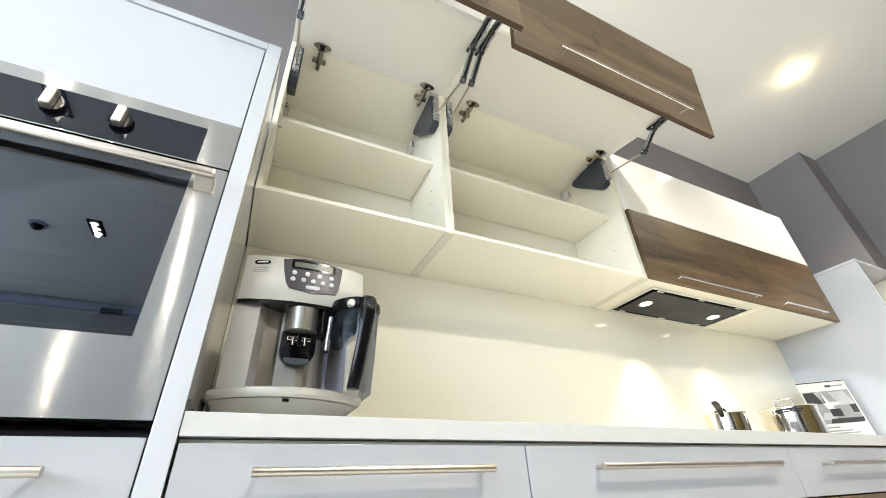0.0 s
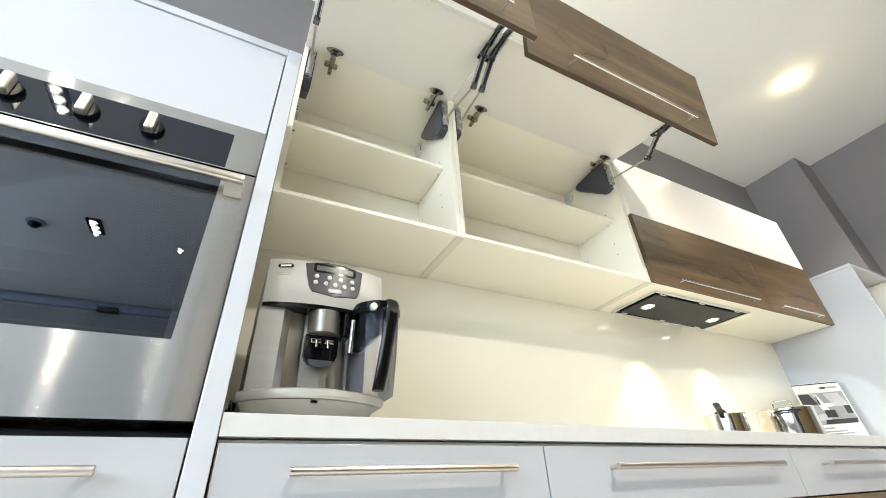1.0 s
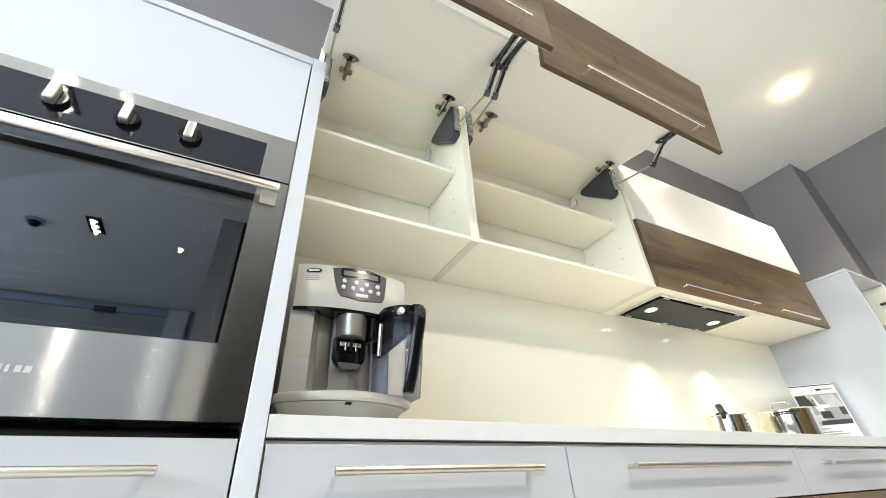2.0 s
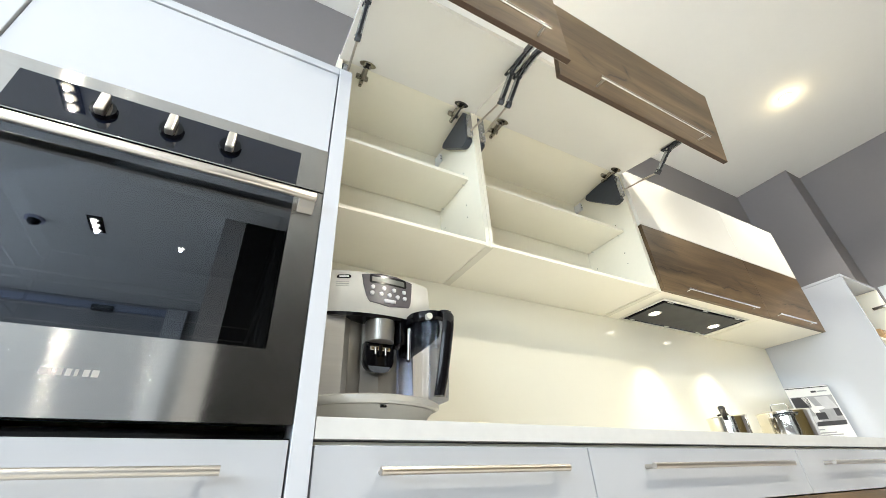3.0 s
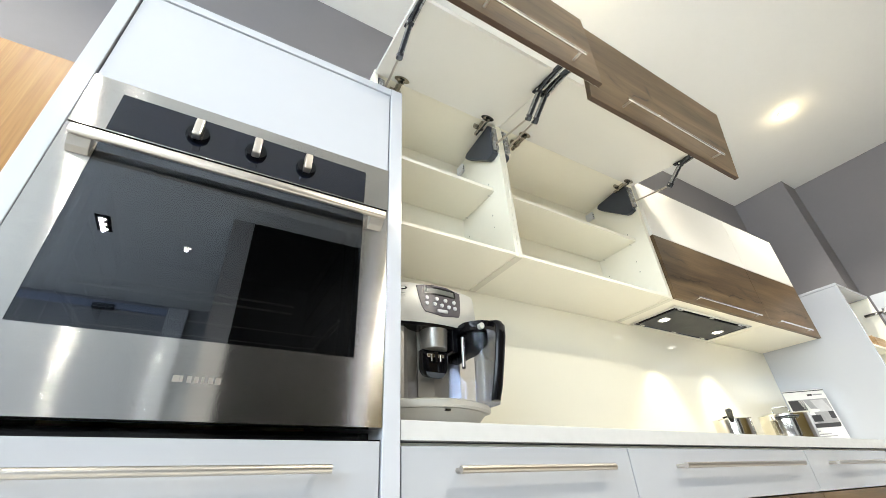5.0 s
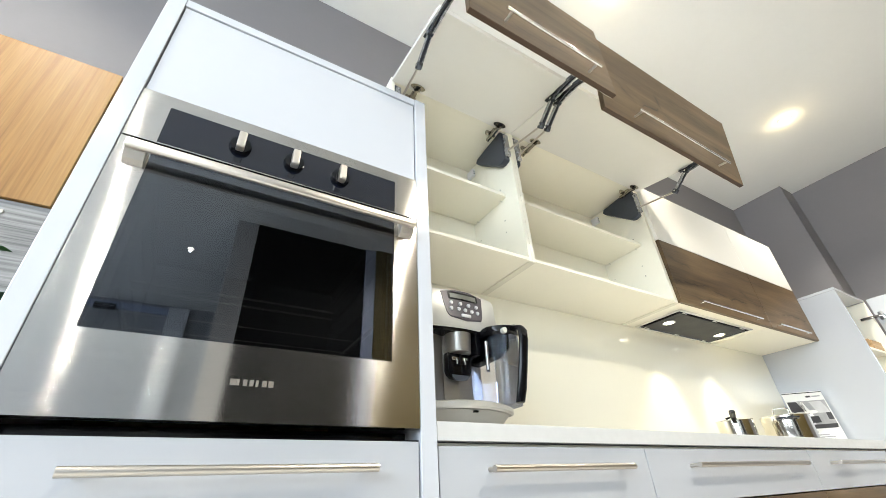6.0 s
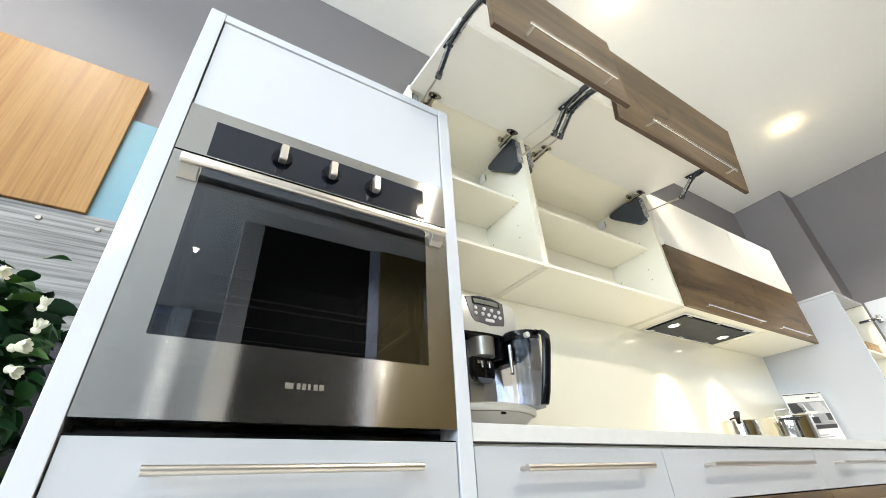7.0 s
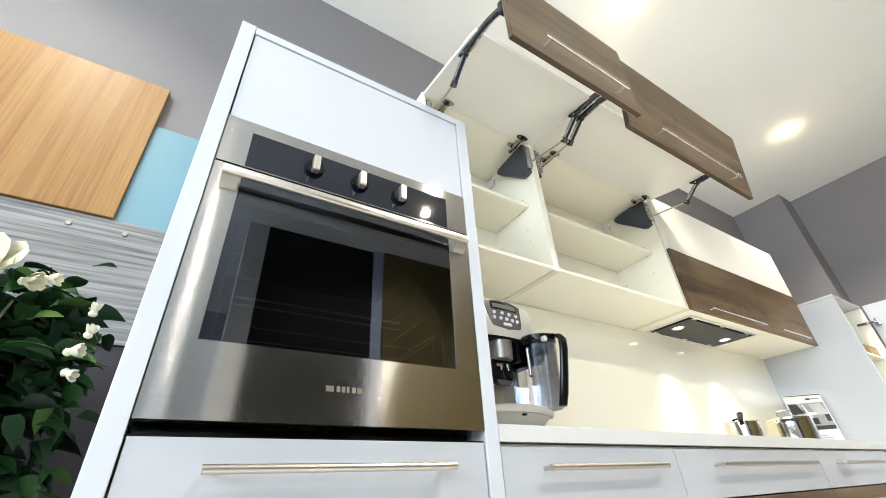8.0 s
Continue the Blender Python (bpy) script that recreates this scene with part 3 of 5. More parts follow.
for b in ((cx0 - 0.01, cx0, cy0, cy1, cz0, cz1), (cx1, cx1 + 0.01, cy0, cy1, cz0, cz1), (cx0, cx1, cy1, cy1 + 0.01, cz0, cz1), (cx0, cx1, cy0, cy1, cz0 - 0.01, cz0), (cx0, cx1, cy0, cy1, cz1, cz1 + 0.01)):
    box(cav, *b)
part("cavity", cav, ENAMEL, oven, "black enamelled oven cavity")
rack = bmesh.new()
for ry in np.linspace(cy0 + 0.12, cy1 - 0.02, 4):
    rod(rack, (cx0 + 0.006, ry, 1.10), (cx1 - 0.006, ry, 1.10), 0.0014, n=6)
for rx in (cx0 + 0.01, cx1 - 0.01):
    rod(rack, (rx, cy0 + 0.01, 1.10), (rx, cy1 - 0.01, 1.10), 0.003, n=6)
for ry in (cy0 + 0.006, cy0 + 0.012):
    rod(rack, (cx0 + 0.02, ry, 1.10 + (0.012 if ry < cy0 + 0.01 else 0.0)), (cx1 - 0.10, ry, 1.10 + (0.012 if ry < cy0 + 0.01 else 0.0)), 0.0022, n=8)
part("wire_rack", rack, SATIN, oven, "chromed wire rack", True)
for rx in (cx0 + 0.004, cx1 - 0.004):
    side = bmesh.new()
    for rz in (1.03, 1.095, 1.16, 1.225, 1.29):
        rod(side, (rx, cy0 + 0.02, rz), (rx, cy1 - 0.02, rz), 0.002, n=6)
    for ry in (cy0 + 0.03, cy1 - 0.03):
        rod(side, (rx, ry, 1.0), (rx, ry, 1.31), 0.002, n=6)
    part("rack_rail", side, CHROME, oven, smooth=True)

# ---- upper cupboards ----
UB, UT, UF = 1.5485, 2.269, 1.002
MIDZ = 1.907
T = 0.016


def carcass(c, x0, x1):
    for sx in (x0, x1 - T):
        block("side_panel", CARCASS, c, sx, sx + T, UF + 0.002, WALL - 0.002, UB, UT, bevel=0.001)
    block("bottom_panel", CARCASS, c, x0 + T, x1 - T, UF + 0.0025, WALL - 0.002, UB + 0.0020, UB + T, bevel=0.001)
    block("top_panel", CARCASS, c, x0 + T, x1 - T, UF + 0.0025, WALL - 0.002, UT - T, UT - 0.0005, bevel=0.001)
    block("back_panel", CARCASS, c, x0 + T, x1 - T, WALL - 0.018, WALL - 0.012, UB + T, UT - T, bevel=0)


def cup_hinge(c, x, flip=1):
    """A cup hinge between the top panel and the open flap."""
    h = bmesh.new()
    m = Matrix.Translation((x, UF - 0.022, 2.232)) @ pose(0, 0, 0, 101, 0, 0)
    bmesh.ops.create_cone(h, cap_ends=True, segments=20, radius1=0.0175, radius2=0.0165, depth=0.004, matrix=m)
    bmesh.ops.create_cone(h, cap_ends=True, segments=24, radius1=0.016, radius2=0.0145, depth=0.003, matrix=Matrix.Translation((x, UF - 0.030, 2.2305)) @ pose(0, 0, 0, 10.4, 0, 0) @ Matrix.Diagonal((2.0, 1.0, 1.0, 1.0)))
    hinge = part("hinge", h, NICKEL, c, "nickel-plated cup hinge", True)
    arm = bmesh.new()
    box(arm, x - 0.007, x + 0.007, UF - 0.022, UF + 0.070, 2.216, 2.230, 0.0025)
    box(arm, x - 0.010, x + 0.010, UF + 0.000, UF + 0.034, 2.222, 2.240, 0.002)
    box(arm, x - 0.025, x + 0.025, UF + 0.034, UF + 0.050, 2.232, 2.2525, 0.004)
    rod(arm, (x, UF + 0.040, 2.212), (x, UF + 0.040, 2.232), 0.005, n=10)
    rod(arm, (x, UF + 0.060, 2.2125), (x, UF + 0.060, 2.232), 0.004, n=10)
    part("hinge_arm", arm, NICKEL, hinge, smooth=True)
    part("hinge_cup", rod(bmesh.new(), (x, UF - 0.034, 2.2290), (x, UF - 0.034, 2.2275), 0.010, n=18), BLACK, hinge, "dark hinge cup", True)


def lift(c, x, side, flap_y, flap_z, wood_y, wood_z):
    """The lift fitting on a side panel: covered power unit, rod, link and curved arm to the lower front. side: +1 stands to the right of its panel."""
    a, b = (x, x + side * 0.030)
    outline = [(UF + 0.008, 2.236), (UF + 0.020, 2.262 - 0.012), (UF + 0.05, 2.247), (UF + 0.205, 2.232), (UF + 0.216, 2.215), (UF + 0.206, 2.198), (UF + 0.060, 2.070), (UF + 0.040, 2.064), (UF + 0.010, 2.072)]
    unit = part("lift_unit", prism(bmesh.new(), outline, "x", min(a, b), max(a, b), 0.003), GREYPLASTIC, c, "grey plastic cover of the lift fitting")
    nose = bmesh.new()
    mid = x + side * 0.015
    box(nose, mid - 0.011, mid + 0.011, UF - 0.008, UF + 0.012, 2.085, 2.215, 0.004)
    part("lift_nose", nose, ZINC, unit, "grey metal lever", True)
    arm = x + side * 0.001
    j0, j1, j2, j3 = (mid, UF - 0.004, 2.118), (arm, 0.800, 2.092), (arm, flap_y, flap_z), (arm, wood_y, wood_z)
    part("lift_rod", rod(bmesh.new(), j0, j1, 0.0045, n=12), SATIN, unit, "slim satin steel rod", True)
    # the elbow link: two bright plates with a dark core, and a square end piece
    way = Vector(j2) - Vector(j1)
    turn = way.to_track_quat("Z", "Y").to_matrix().to_4x4()
    at = Matrix.Translation(j1) @ turn
    core = bmesh.new()
    box(core, -0.0045, 0.0045, -0.0095, 0.0095, 0.012, way.length + 0.010, 0.003, at)
    rod(core, (arm - 0.010, j2[1], j2[2]), (arm + 0.010, j2[1], j2[2]), 0.0115, n=18)
    link = part("lift_link", core, DARKMETAL, unit, "dark metal elbow link", True)
    for off in (-0.0075, 0.0075):
        part("link_plate", box(bmesh.new(), off - 0.0013, off + 0.0013, -0.0075, 0.0075, -0.006, way.length + 0.006, 0.0006, at), ZINC, link, "grey metal side of the link")
    part("end_piece", box(bmesh.new(), -0.0095, 0.0095, -0.0115, 0.0115, -0.013, 0.012, 0.003, at), GUNMETAL, link, "gunmetal end piece", True)
    for jj in (j1, j2):
        part("pivot", rod(bmesh.new(), (arm - 0.0125, jj[1], jj[2]), (arm + 0.0125, jj[1], jj[2]), 0.0045, n=12), CHROME, link, smooth=True)
    # two bent bars side by side reach from the elbow to the lower front
    for off, mat, w, drop, words in ((-0.0055, GUNMETAL, 0.0105, 0.0, "dark bent lift arm"), (0.0065, ZINC, 0.0070, 0.010, "grey bent lift arm")):
        path = []
        for k in range(13):
            t = k / 12
            p = Vector(j2).lerp(Vector(j3), t)
            p.z += 0.024 * math.sin(math.pi * t) - drop * math.sin(math.pi * min(1, 1.6 * t))
            path.append(p + Vector((off, 0, 0)))
        part("lift_arm", flat_bar(bmesh.new(), path, w, 0.0034), mat, unit, words)
    part("arm_web", flat_bar(bmesh.new(), [Vector(j2).lerp(Vector(j3), t) + Vector((0.0005, 0, 0.016 * math.sin(math.pi * t) + 0.002)) for t in (0.05, 0.2, 0.35, 0.5, 0.65, 0.8, 0.95)], 0.0055, 0.0028), DARKMETAL, unit, "black web between the arms")
    part("flap_plate", box(bmesh.new(), arm - 0.011, arm + 0.011, j2[1] - 0.035, j2[1] + 0.030, 2.1725, 2.1795, 0.002, Matrix.Translation((0, j2[1], 2.176)) @ pose(0, 0, 0, 10.4, 0, 0) @ Matrix.Translation((0, -j2[1], -2.176))), DARKMETAL, unit, "dark plate on the raised front")
    part("arm_bracket", box(bmesh.new(), arm - 0.014, arm + 0.014, wood_y - 0.004, wood_y + 0.016, wood_z - 0.03, wood_z + 0.03, 0.004), DARKMETAL, unit, "dark metal bracket")


def shelf_and_pegs(c, x0, x1):
    block("shelf", CARCASS, c, x0 + T + 0.001, x1 - T - 0.001, 1.072, WALL - 0.025, 1.908, 1.924, bevel=0.001)
    for px, s in ((x0 + T, 1), (x1 - T, -1)):
        for py in (1.105, 1.285):
            part("shelf_peg", rod(bmesh.new(), (px, py, 1.903), (px + s * 0.012, py, 1.903), 0.0035, n=8), CHROME, c, smooth=True)
        for py in (1.105, 1.285):
            for pz in (1.74, 1.80, 1.97):
                part("peg_hole", rod(bmesh.new(), (px - s * 0.001, py, pz), (px + s * 0.0008, py, pz), 0.0026, n=8), SEALANT, c)
        part("hanging_bracket", box(bmesh.new(), px, px + s * 0.016, 1.27, WALL - 0.02, 2.185, 2.232, 0.003), EDGE, c, "small white hanging bracket")
        for pz in (2.198, 2.214):
            part("bracket_hole", rod(bmesh.new(), (px + s * 0.008, 1.2705, pz), (px + s * 0.008, 1.268, pz), 0.0035, n=8), SEALANT, c)


def open_cupboard(x0, x1, by, ty, hinges, handle, wide):
    """by, ty: how far forward the raised lower front stands at its bottom and top edge."""
    c = thing("wall_cupboard", ((x0 + x1) / 2, 1.17, UB), f"{wide} white wall cupboard standing open, its folding front raised", "kitchen cupboard", "open wall cupboards")
    carcass(c, x0, x1)
    shelf_and_pegs(c, x0, x1)
    # white upper front, swung out below the ceiling
    ya, za, yb, zb = UF - 0.002, 2.2385, 0.628, 2.170
    n = Vector((0, zb - za, ya - yb)).normalized() * 0.018
    out = [(ya, za), (yb, zb), (yb + n.y, zb + n.z), (ya + n.y, za + n.z)]
    part("upper_front", prism(bmesh.new(), out, "x", x0 + 0.0015, x1 - 0.0015, 0.0012), UPPERWHITE, c, "gloss white upper front, swung out")
    # wooden lower front, hung before it
    zb0, zt0 = 1.934, 2.296
    slope = Vector((0, ty - by, zt0 - zb0)).normalized()
    face = Vector((0, -slope.z, slope.y))
    inner = -face * 0.018
    wood = part("lower_front", prism(bmesh.new(), [(by, zb0), (ty, zt0), (ty + inner.y, zt0 + inner.z), (by + inner.y, zb0 + inner.z)], "x", x0 + 0.0015, x1 - 0.0015, 0.0015), OAK, c, "dark oak lower front, raised")
    white = [(p[0] + face.y * -0.0186, p[1] + face.z * -0.0186) for p in ((by, zb0 + 0.002), (ty, zt0 - 0.002))]
    inside = [(p[0] - face.y * 0.0006, p[1] - face.z * 0.0006) for p in white]
    part("inner_face", prism(bmesh.new(), white + inside[::-1], "x", x0 + 0.003, x1 - 0.003), CARCASS, wood, "white inner face")
    low = Vector((0, by, zb0))
    strip = [(low - slope * 0.0008 + face * -0.0005)[1:], (low + slope * 0.0002 + face * -0.0005)[1:], (low + slope * 0.0002 + face * -0.0175)[1:], (low - slope * 0.0008 + face * -0.0175)[1:]]
    part("edge_band", prism(bmesh.new(), [tuple(p) for p in strip], "x", x0 + 0.0015, x1 - 0.0015), OAKEDGE, wood, "darker edge band")
    base = low + slope * 0.037
    h = part("handle", rod(bmesh.new(), (handle[0], *(base + face * 0.036)[1:]), (handle[1], *(base + face * 0.036)[1:]), 0.005), CHROME, wood, "satin steel bar handle", True)
    for px in (handle[0] + 0.02, handle[1] - 0.02):
        part("post", rod(bmesh.new(), (px, *base[1:]), (px, *(base + face * 0.036)[1:]), 0.0045, n=12), SATIN, h, smooth=True)
    for hx in hinges:
        cup_hinge(c, hx)
    wz = 2.125
    wy = by + (ty - by) * (wz - zb0) / (zt0 - zb0) + 0.026
    lift(c, x0 + T, 1, 0.716, 2.164, wy, wz)
    lift(c, x1 - T, -1, 0.716, 2.164, wy, wz)
    return c


XA, XB, XC, XD, XEND = -0.0605, 0.5480, 1.4800, 2.3720, 2.9985
open_cupboard(XA, XB - 0.0005, 0.479, 0.469, (0.045, 0.465), (0.050, 0.441), "narrow")
open_cupboard(XB + 0.0005, XC - 0.0005, 0.532, 0.486, (0.680, 1.415), (0.702, 1.312), "wide")


def shut_cupboard(x0, x1, handle, wide):
    c = thing("wall_cupboard", ((x0 + x1) / 2, 1.17, UB), f"{wide} shut wall cupboard, gloss white above, dark oak below", "kitchen cupboard", "shut wall cupboards")
    carcass(c, x0, x1)
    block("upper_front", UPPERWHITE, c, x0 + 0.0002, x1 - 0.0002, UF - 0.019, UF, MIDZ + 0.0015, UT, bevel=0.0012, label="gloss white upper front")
    f = block("lower_front", OAK, c, x0 + 0.0004, x1 - 0.0004, UF - 0.019, UF, UB - 0.002, MIDZ - 0.0015, bevel=0.0012, label="dark oak lower front")
    bar_handle(f, handle[0], handle[1], UF - 0.019, 1.566, 0.0045, 0.03, inset=0.02, material=CHROME)
    return c


EDGING = painted("grey_edging", (0.74, 0.705, 0.595), 0.4, vary=0.04, scale=12)
JS = thing("cupboard_joint_trim", (XB, 1.17, UB), "narrow grey cover strips under the joints of the wall cupboards", "trim strip")
for jx in (XB, XC):
    block("strip", EDGING, JS, jx - 0.0155, jx + 0.0155, UF + 0.006, WALL - 0.008, UB - 0.0012, UB - 0.0001, bevel=0)


shut_cupboard(XC + 0.0005, XD - 0.0005, (1.625, 2.218), "wide")
shut_cupboard(XD + 0.0005, XEND - 0.001, (2.425, 2.825), "narrow")

# built-in extractor hood
hood = thing("extractor_hood", (1.92, 1.18, UB), "built-in extractor hood with dark grill plate and two lit lamps", "extractor hood")
hx0, hx1, hy0, hy1 = 1.566, 2.284, 1.048, 1.318
frm = bmesh.new()
ring_frame(frm, hx0, hx1, hy0, hy1, hx0 + 0.014, hx1 - 0.014, hy0 + 0.014, hy1 - 0.014, 1.5425, 1.5483)
for v in frm.verts:
    v.co.y, v.co.z = v.co.z, v.co.y
part("frame", frm, CHROME, hood, "bright steel frame")
slot = bmesh.new()
box(slot, hx0 + 0.014, hx1 - 0.014, hy0 + 0.014, hy1 - 0.014, 1.5462, 1.5480)
part("air_slot", slot, BLACK, hood, "black air slot round the plate")
plate = block("plate", HOODGLASS, hood, hx0 + 0.034, hx1 - 0.034, hy0 + 0.030, hy1 - 0.030, 1.5400, 1.5455, bevel=0.0012, label="dark grey cover plate")
for lx in (1.675, 2.172):
    lm = part("lamp", rod(bmesh.new(), (lx, 1.187, 1.5398), (lx, 1.187, 1.5385), 0.034, n=32), CHROME, plate, "round hood lamp", True)
    part("lamp_lens", rod(bmesh.new(), (lx, 1.187, 1.5384), (lx, 1.187, 1.5380), 0.025, n=32), HOODGLOW, lm, "glowing lamp lens", True)
for lx in (1.64, 1.92, 2.20):
    for ly in (hy0 + 0.022, hy1 - 0.022):
        part("clip", box(bmesh.new(), lx - 0.02, lx + 0.02, ly - 0.005, ly + 0.005, 1.5420, 1.5455, 0.001), CHROME, hood)

# the tall cupboard that ends the row, its door open
tc = thing("tall_cupboard", (3.3, 1.04, 0), "tall gloss white cupboard with its door standing open", "kitchen cupboard")
RT, RF, RX0, RX1 = 1.848, 0.775, 3.0005, 3.510
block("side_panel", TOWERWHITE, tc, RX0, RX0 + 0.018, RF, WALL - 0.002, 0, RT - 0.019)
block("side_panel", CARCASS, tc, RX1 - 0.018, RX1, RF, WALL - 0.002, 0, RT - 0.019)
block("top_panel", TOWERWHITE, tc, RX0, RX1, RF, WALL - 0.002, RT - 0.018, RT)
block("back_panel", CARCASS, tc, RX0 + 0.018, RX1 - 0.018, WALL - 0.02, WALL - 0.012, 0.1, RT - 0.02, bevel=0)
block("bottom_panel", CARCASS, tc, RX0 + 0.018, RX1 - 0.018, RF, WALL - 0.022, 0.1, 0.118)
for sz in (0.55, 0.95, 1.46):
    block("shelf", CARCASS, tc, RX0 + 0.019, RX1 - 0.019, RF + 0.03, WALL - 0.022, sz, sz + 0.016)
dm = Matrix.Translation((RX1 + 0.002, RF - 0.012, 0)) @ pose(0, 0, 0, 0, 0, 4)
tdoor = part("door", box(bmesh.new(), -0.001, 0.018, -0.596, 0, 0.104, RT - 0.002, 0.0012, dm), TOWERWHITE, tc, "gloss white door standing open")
for hz in (1.715, 1.2, 0.3):
    hb = bmesh.new()
    rod(hb, (RX1 - 0.0005, RF - 0.042, hz), (RX1 - 0.004, RF - 0.042, hz), 0.018, n=20)
    box(hb, RX1 - 0.006, RX1 - 0.001, RF - 0.054, RF - 0.03, hz - 0.03, hz + 0.03, 0.001)
    hg = part("hinge", hb, CHROME, tc, "chromed cup hinge", True)
    ha = bmesh.new()
    box(ha, RX1 - 0.030, RX1 - 0.006, RF - 0.046, RF + 0.006, hz - 0.006, hz + 0.006, 0.002)
    box(ha, RX1 - 0.034, RX1 - 0.0185, RF - 0.004, RF + 0.065, hz - 0.008, hz + 0.008, 0.002)
    part("hinge_arm", ha, NICKEL, hg, smooth=True)

# ---- coffee machine on the worktop ----
CT = 0.9125
cm = thing("coffee_machine", (0.10, 1.0, CT), "silver bean-to-cup coffee machine with dark control panel on the worktop", "coffee machine")


def bowed(x0, x1, yf, yb, bow, z, n=14, r=0.018):
    """A ring: straight back, sides, and a front that bulges by bow, at height z."""
    pts = [(x1 - r, yb), (x1, yb - r)]
    for k in range(n + 1):
        s = k / n
        x = x1 + (x0 - x1) * s
        pts.append((x, yf - bow * math.sin(math.pi * s) ** 0.75))
    pts += [(x0, yb - r), (x0 + r, yb)]
    return [(px, py, z) for px, py in pts]


# foot and drip tray
part("foot", loft(bmesh.new(), [bowed(-0.024, 0.198, 0.888, 1.20, 0.035, CT + 0.0005), bowed(-0.036, 0.214, 0.874, 1.20, 0.050, CT + 0.030), bowed(-0.042, 0.222, 0.866, 1.20, 0.056, CT + 0.040)]), SILVERMID, cm, "pale grey foot", True)
part("rubber_foot", box(bmesh.new(), 0.192, 0.212, 0.925, 0.955, CT + 0.0005, CT + 0.016, 0.003), BLACK, cm, "black rubber foot")
part("tray_rim", loft(bmesh.new(), [bowed(-0.044, 0.232, 0.866, 1.19, 0.062, CT + 0.041), bowed(-0.047, 0.236, 0.864, 1.19, 0.064, CT + 0.046), bowed(-0.047, 0.236, 0.864, 1.19, 0.064, CT + 0.056), bowed(-0.043, 0.232, 0.868, 1.19, 0.060, CT + 0.060)]), SILVERMID, cm, "pale silver rim of the drip tray", True)
part("foot_catch", box(bmesh.new(), 0.078, 0.090, 0.8100, 0.8180, CT + 0.034, CT + 0.038, 0.001), BLACK, cm)
part("foot_pad", rod(bmesh.new(), (0.212, 0.885, CT), (0.212, 0.885, CT + 0.022), 0.012, n=14), BLACK, cm, "black rubber foot", True)
# left column, recess and front plates
part("column", loft(bmesh.new(), [[(-0.036, 0.892, z), (0.014, 0.886, z), (0.030, 0.900, z), (0.030, 1.19, z), (-0.036, 1.19, z)] for z in (CT + 0.060, 1.158)]), BRUSHEDSILVER, cm, "silver side column")
part("recess_wall", loft(bmesh.new(), [[(0.030, 0.902, z), (0.0630, 0.914, z), (0.062, 1.18, z), (0.030, 1.18, z)] for z in (CT + 0.060, 1.158)]), SILVER, cm)
part("front_plate", loft(bmesh.new(), [[(0.0635, 0.912, z), (0.105, 0.906, z), (0.150, 0.912, z), (0.150, 1.18, z), (0.0635, 1.18, z)] for z in (CT + 0.060, 1.158)]), SILVER, cm, "brushed silver front plate")
part("side_body", box(bmesh.new(), 0.151, 0.222, 0.965, 1.19, CT + 0.060, 1.158, 0.004), SILVER, cm)
# head
def head_ring(z, f, grow=0.0):
    return bowed(-0.034 - grow, 0.232 + grow, f, 1.20, 0.026, z, 18)
part("head", loft(bmesh.new(), [head_ring(1.1625, 0.888), head_ring(1.170, 0.884), head_ring(1.258, 0.892), head_ring(1.274, 0.898), head_ring(1.280, 0.912, -0.012)]), SILVERPALE, cm, "pale silver head housing", True)
part("head_joint", loft(bmesh.new(), [head_ring(1.1545, 0.887, -0.001), head_ring(1.1624, 0.887, -0.001)]), BLACK, cm, "black joint under the head")
# control panel: bowed plate with rounded lower corners, leaning back a little


def panel_y(x, z, lift=0.0):
    s = min(1, max(0, (x + 0.034) / 0.266))
    return 0.884 + (z - 1.170) * 0.09 - 0.026 * math.sin(math.pi * s) ** 0.75 - lift


def panel_plate(bm, outline, lift, thick):
    """A plate of that outline, laid over the bowed front in rows."""
    zs = [z for x, z in outline]
    lo, hi = min(zs) + 1e-5, max(zs) - 1e-5
    rings = []
    for k in range(13):
        z = lo + (hi - lo) * k / 12
        cut = [a[0] + (b[0] - a[0]) * (z - a[1]) / (b[1] - a[1]) for a, b in zip(outline, outline[1:] + outline[:1]) if (a[1] - z) * (b[1] - z) < 0]
        xa, xb = min(cut), max(cut)
        xs = [xa + (xb - xa) * j / 10 for j in range(11)]
        rings.append([(x, panel_y(x, z, lift), z) for x in xs] + [(x, panel_y(x, z, lift - thick), z) for x in xs[::-1]])
    return loft(bm, rings)


PAN = [(0.041, 1.268), (0.085, 1.272), (0.130, 1.272), (0.176, 1.269), (0.173, 1.235), (0.169, 1.205), (0.164, 1.192), (0.150, 1.1855), (0.110, 1.184), (0.075, 1.1855), (0.062, 1.191), (0.054, 1.203), (0.046, 1.235)]
cpan = part("control_panel", panel_plate(bmesh.new(), PAN, 0.002, 0.006), DARKPANEL, cm, "dark violet-grey control panel")
part("display_bezel", panel_plate(bmesh.new(), [(0.062, 1.267), (0.155, 1.267), (0.158, 1.262), (0.158, 1.246), (0.154, 1.243), (0.064, 1.243), (0.060, 1.246), (0.060, 1.262)], 0.0028, 0.003), BLACK, cpan, "black display surround")
part("display", panel_plate(bmesh.new(), [(0.066, 1.261), (0.152, 1.261), (0.152, 1.2475), (0.066, 1.2475)], 0.0034, 0.002), LCD, cpan, "grey-green display")
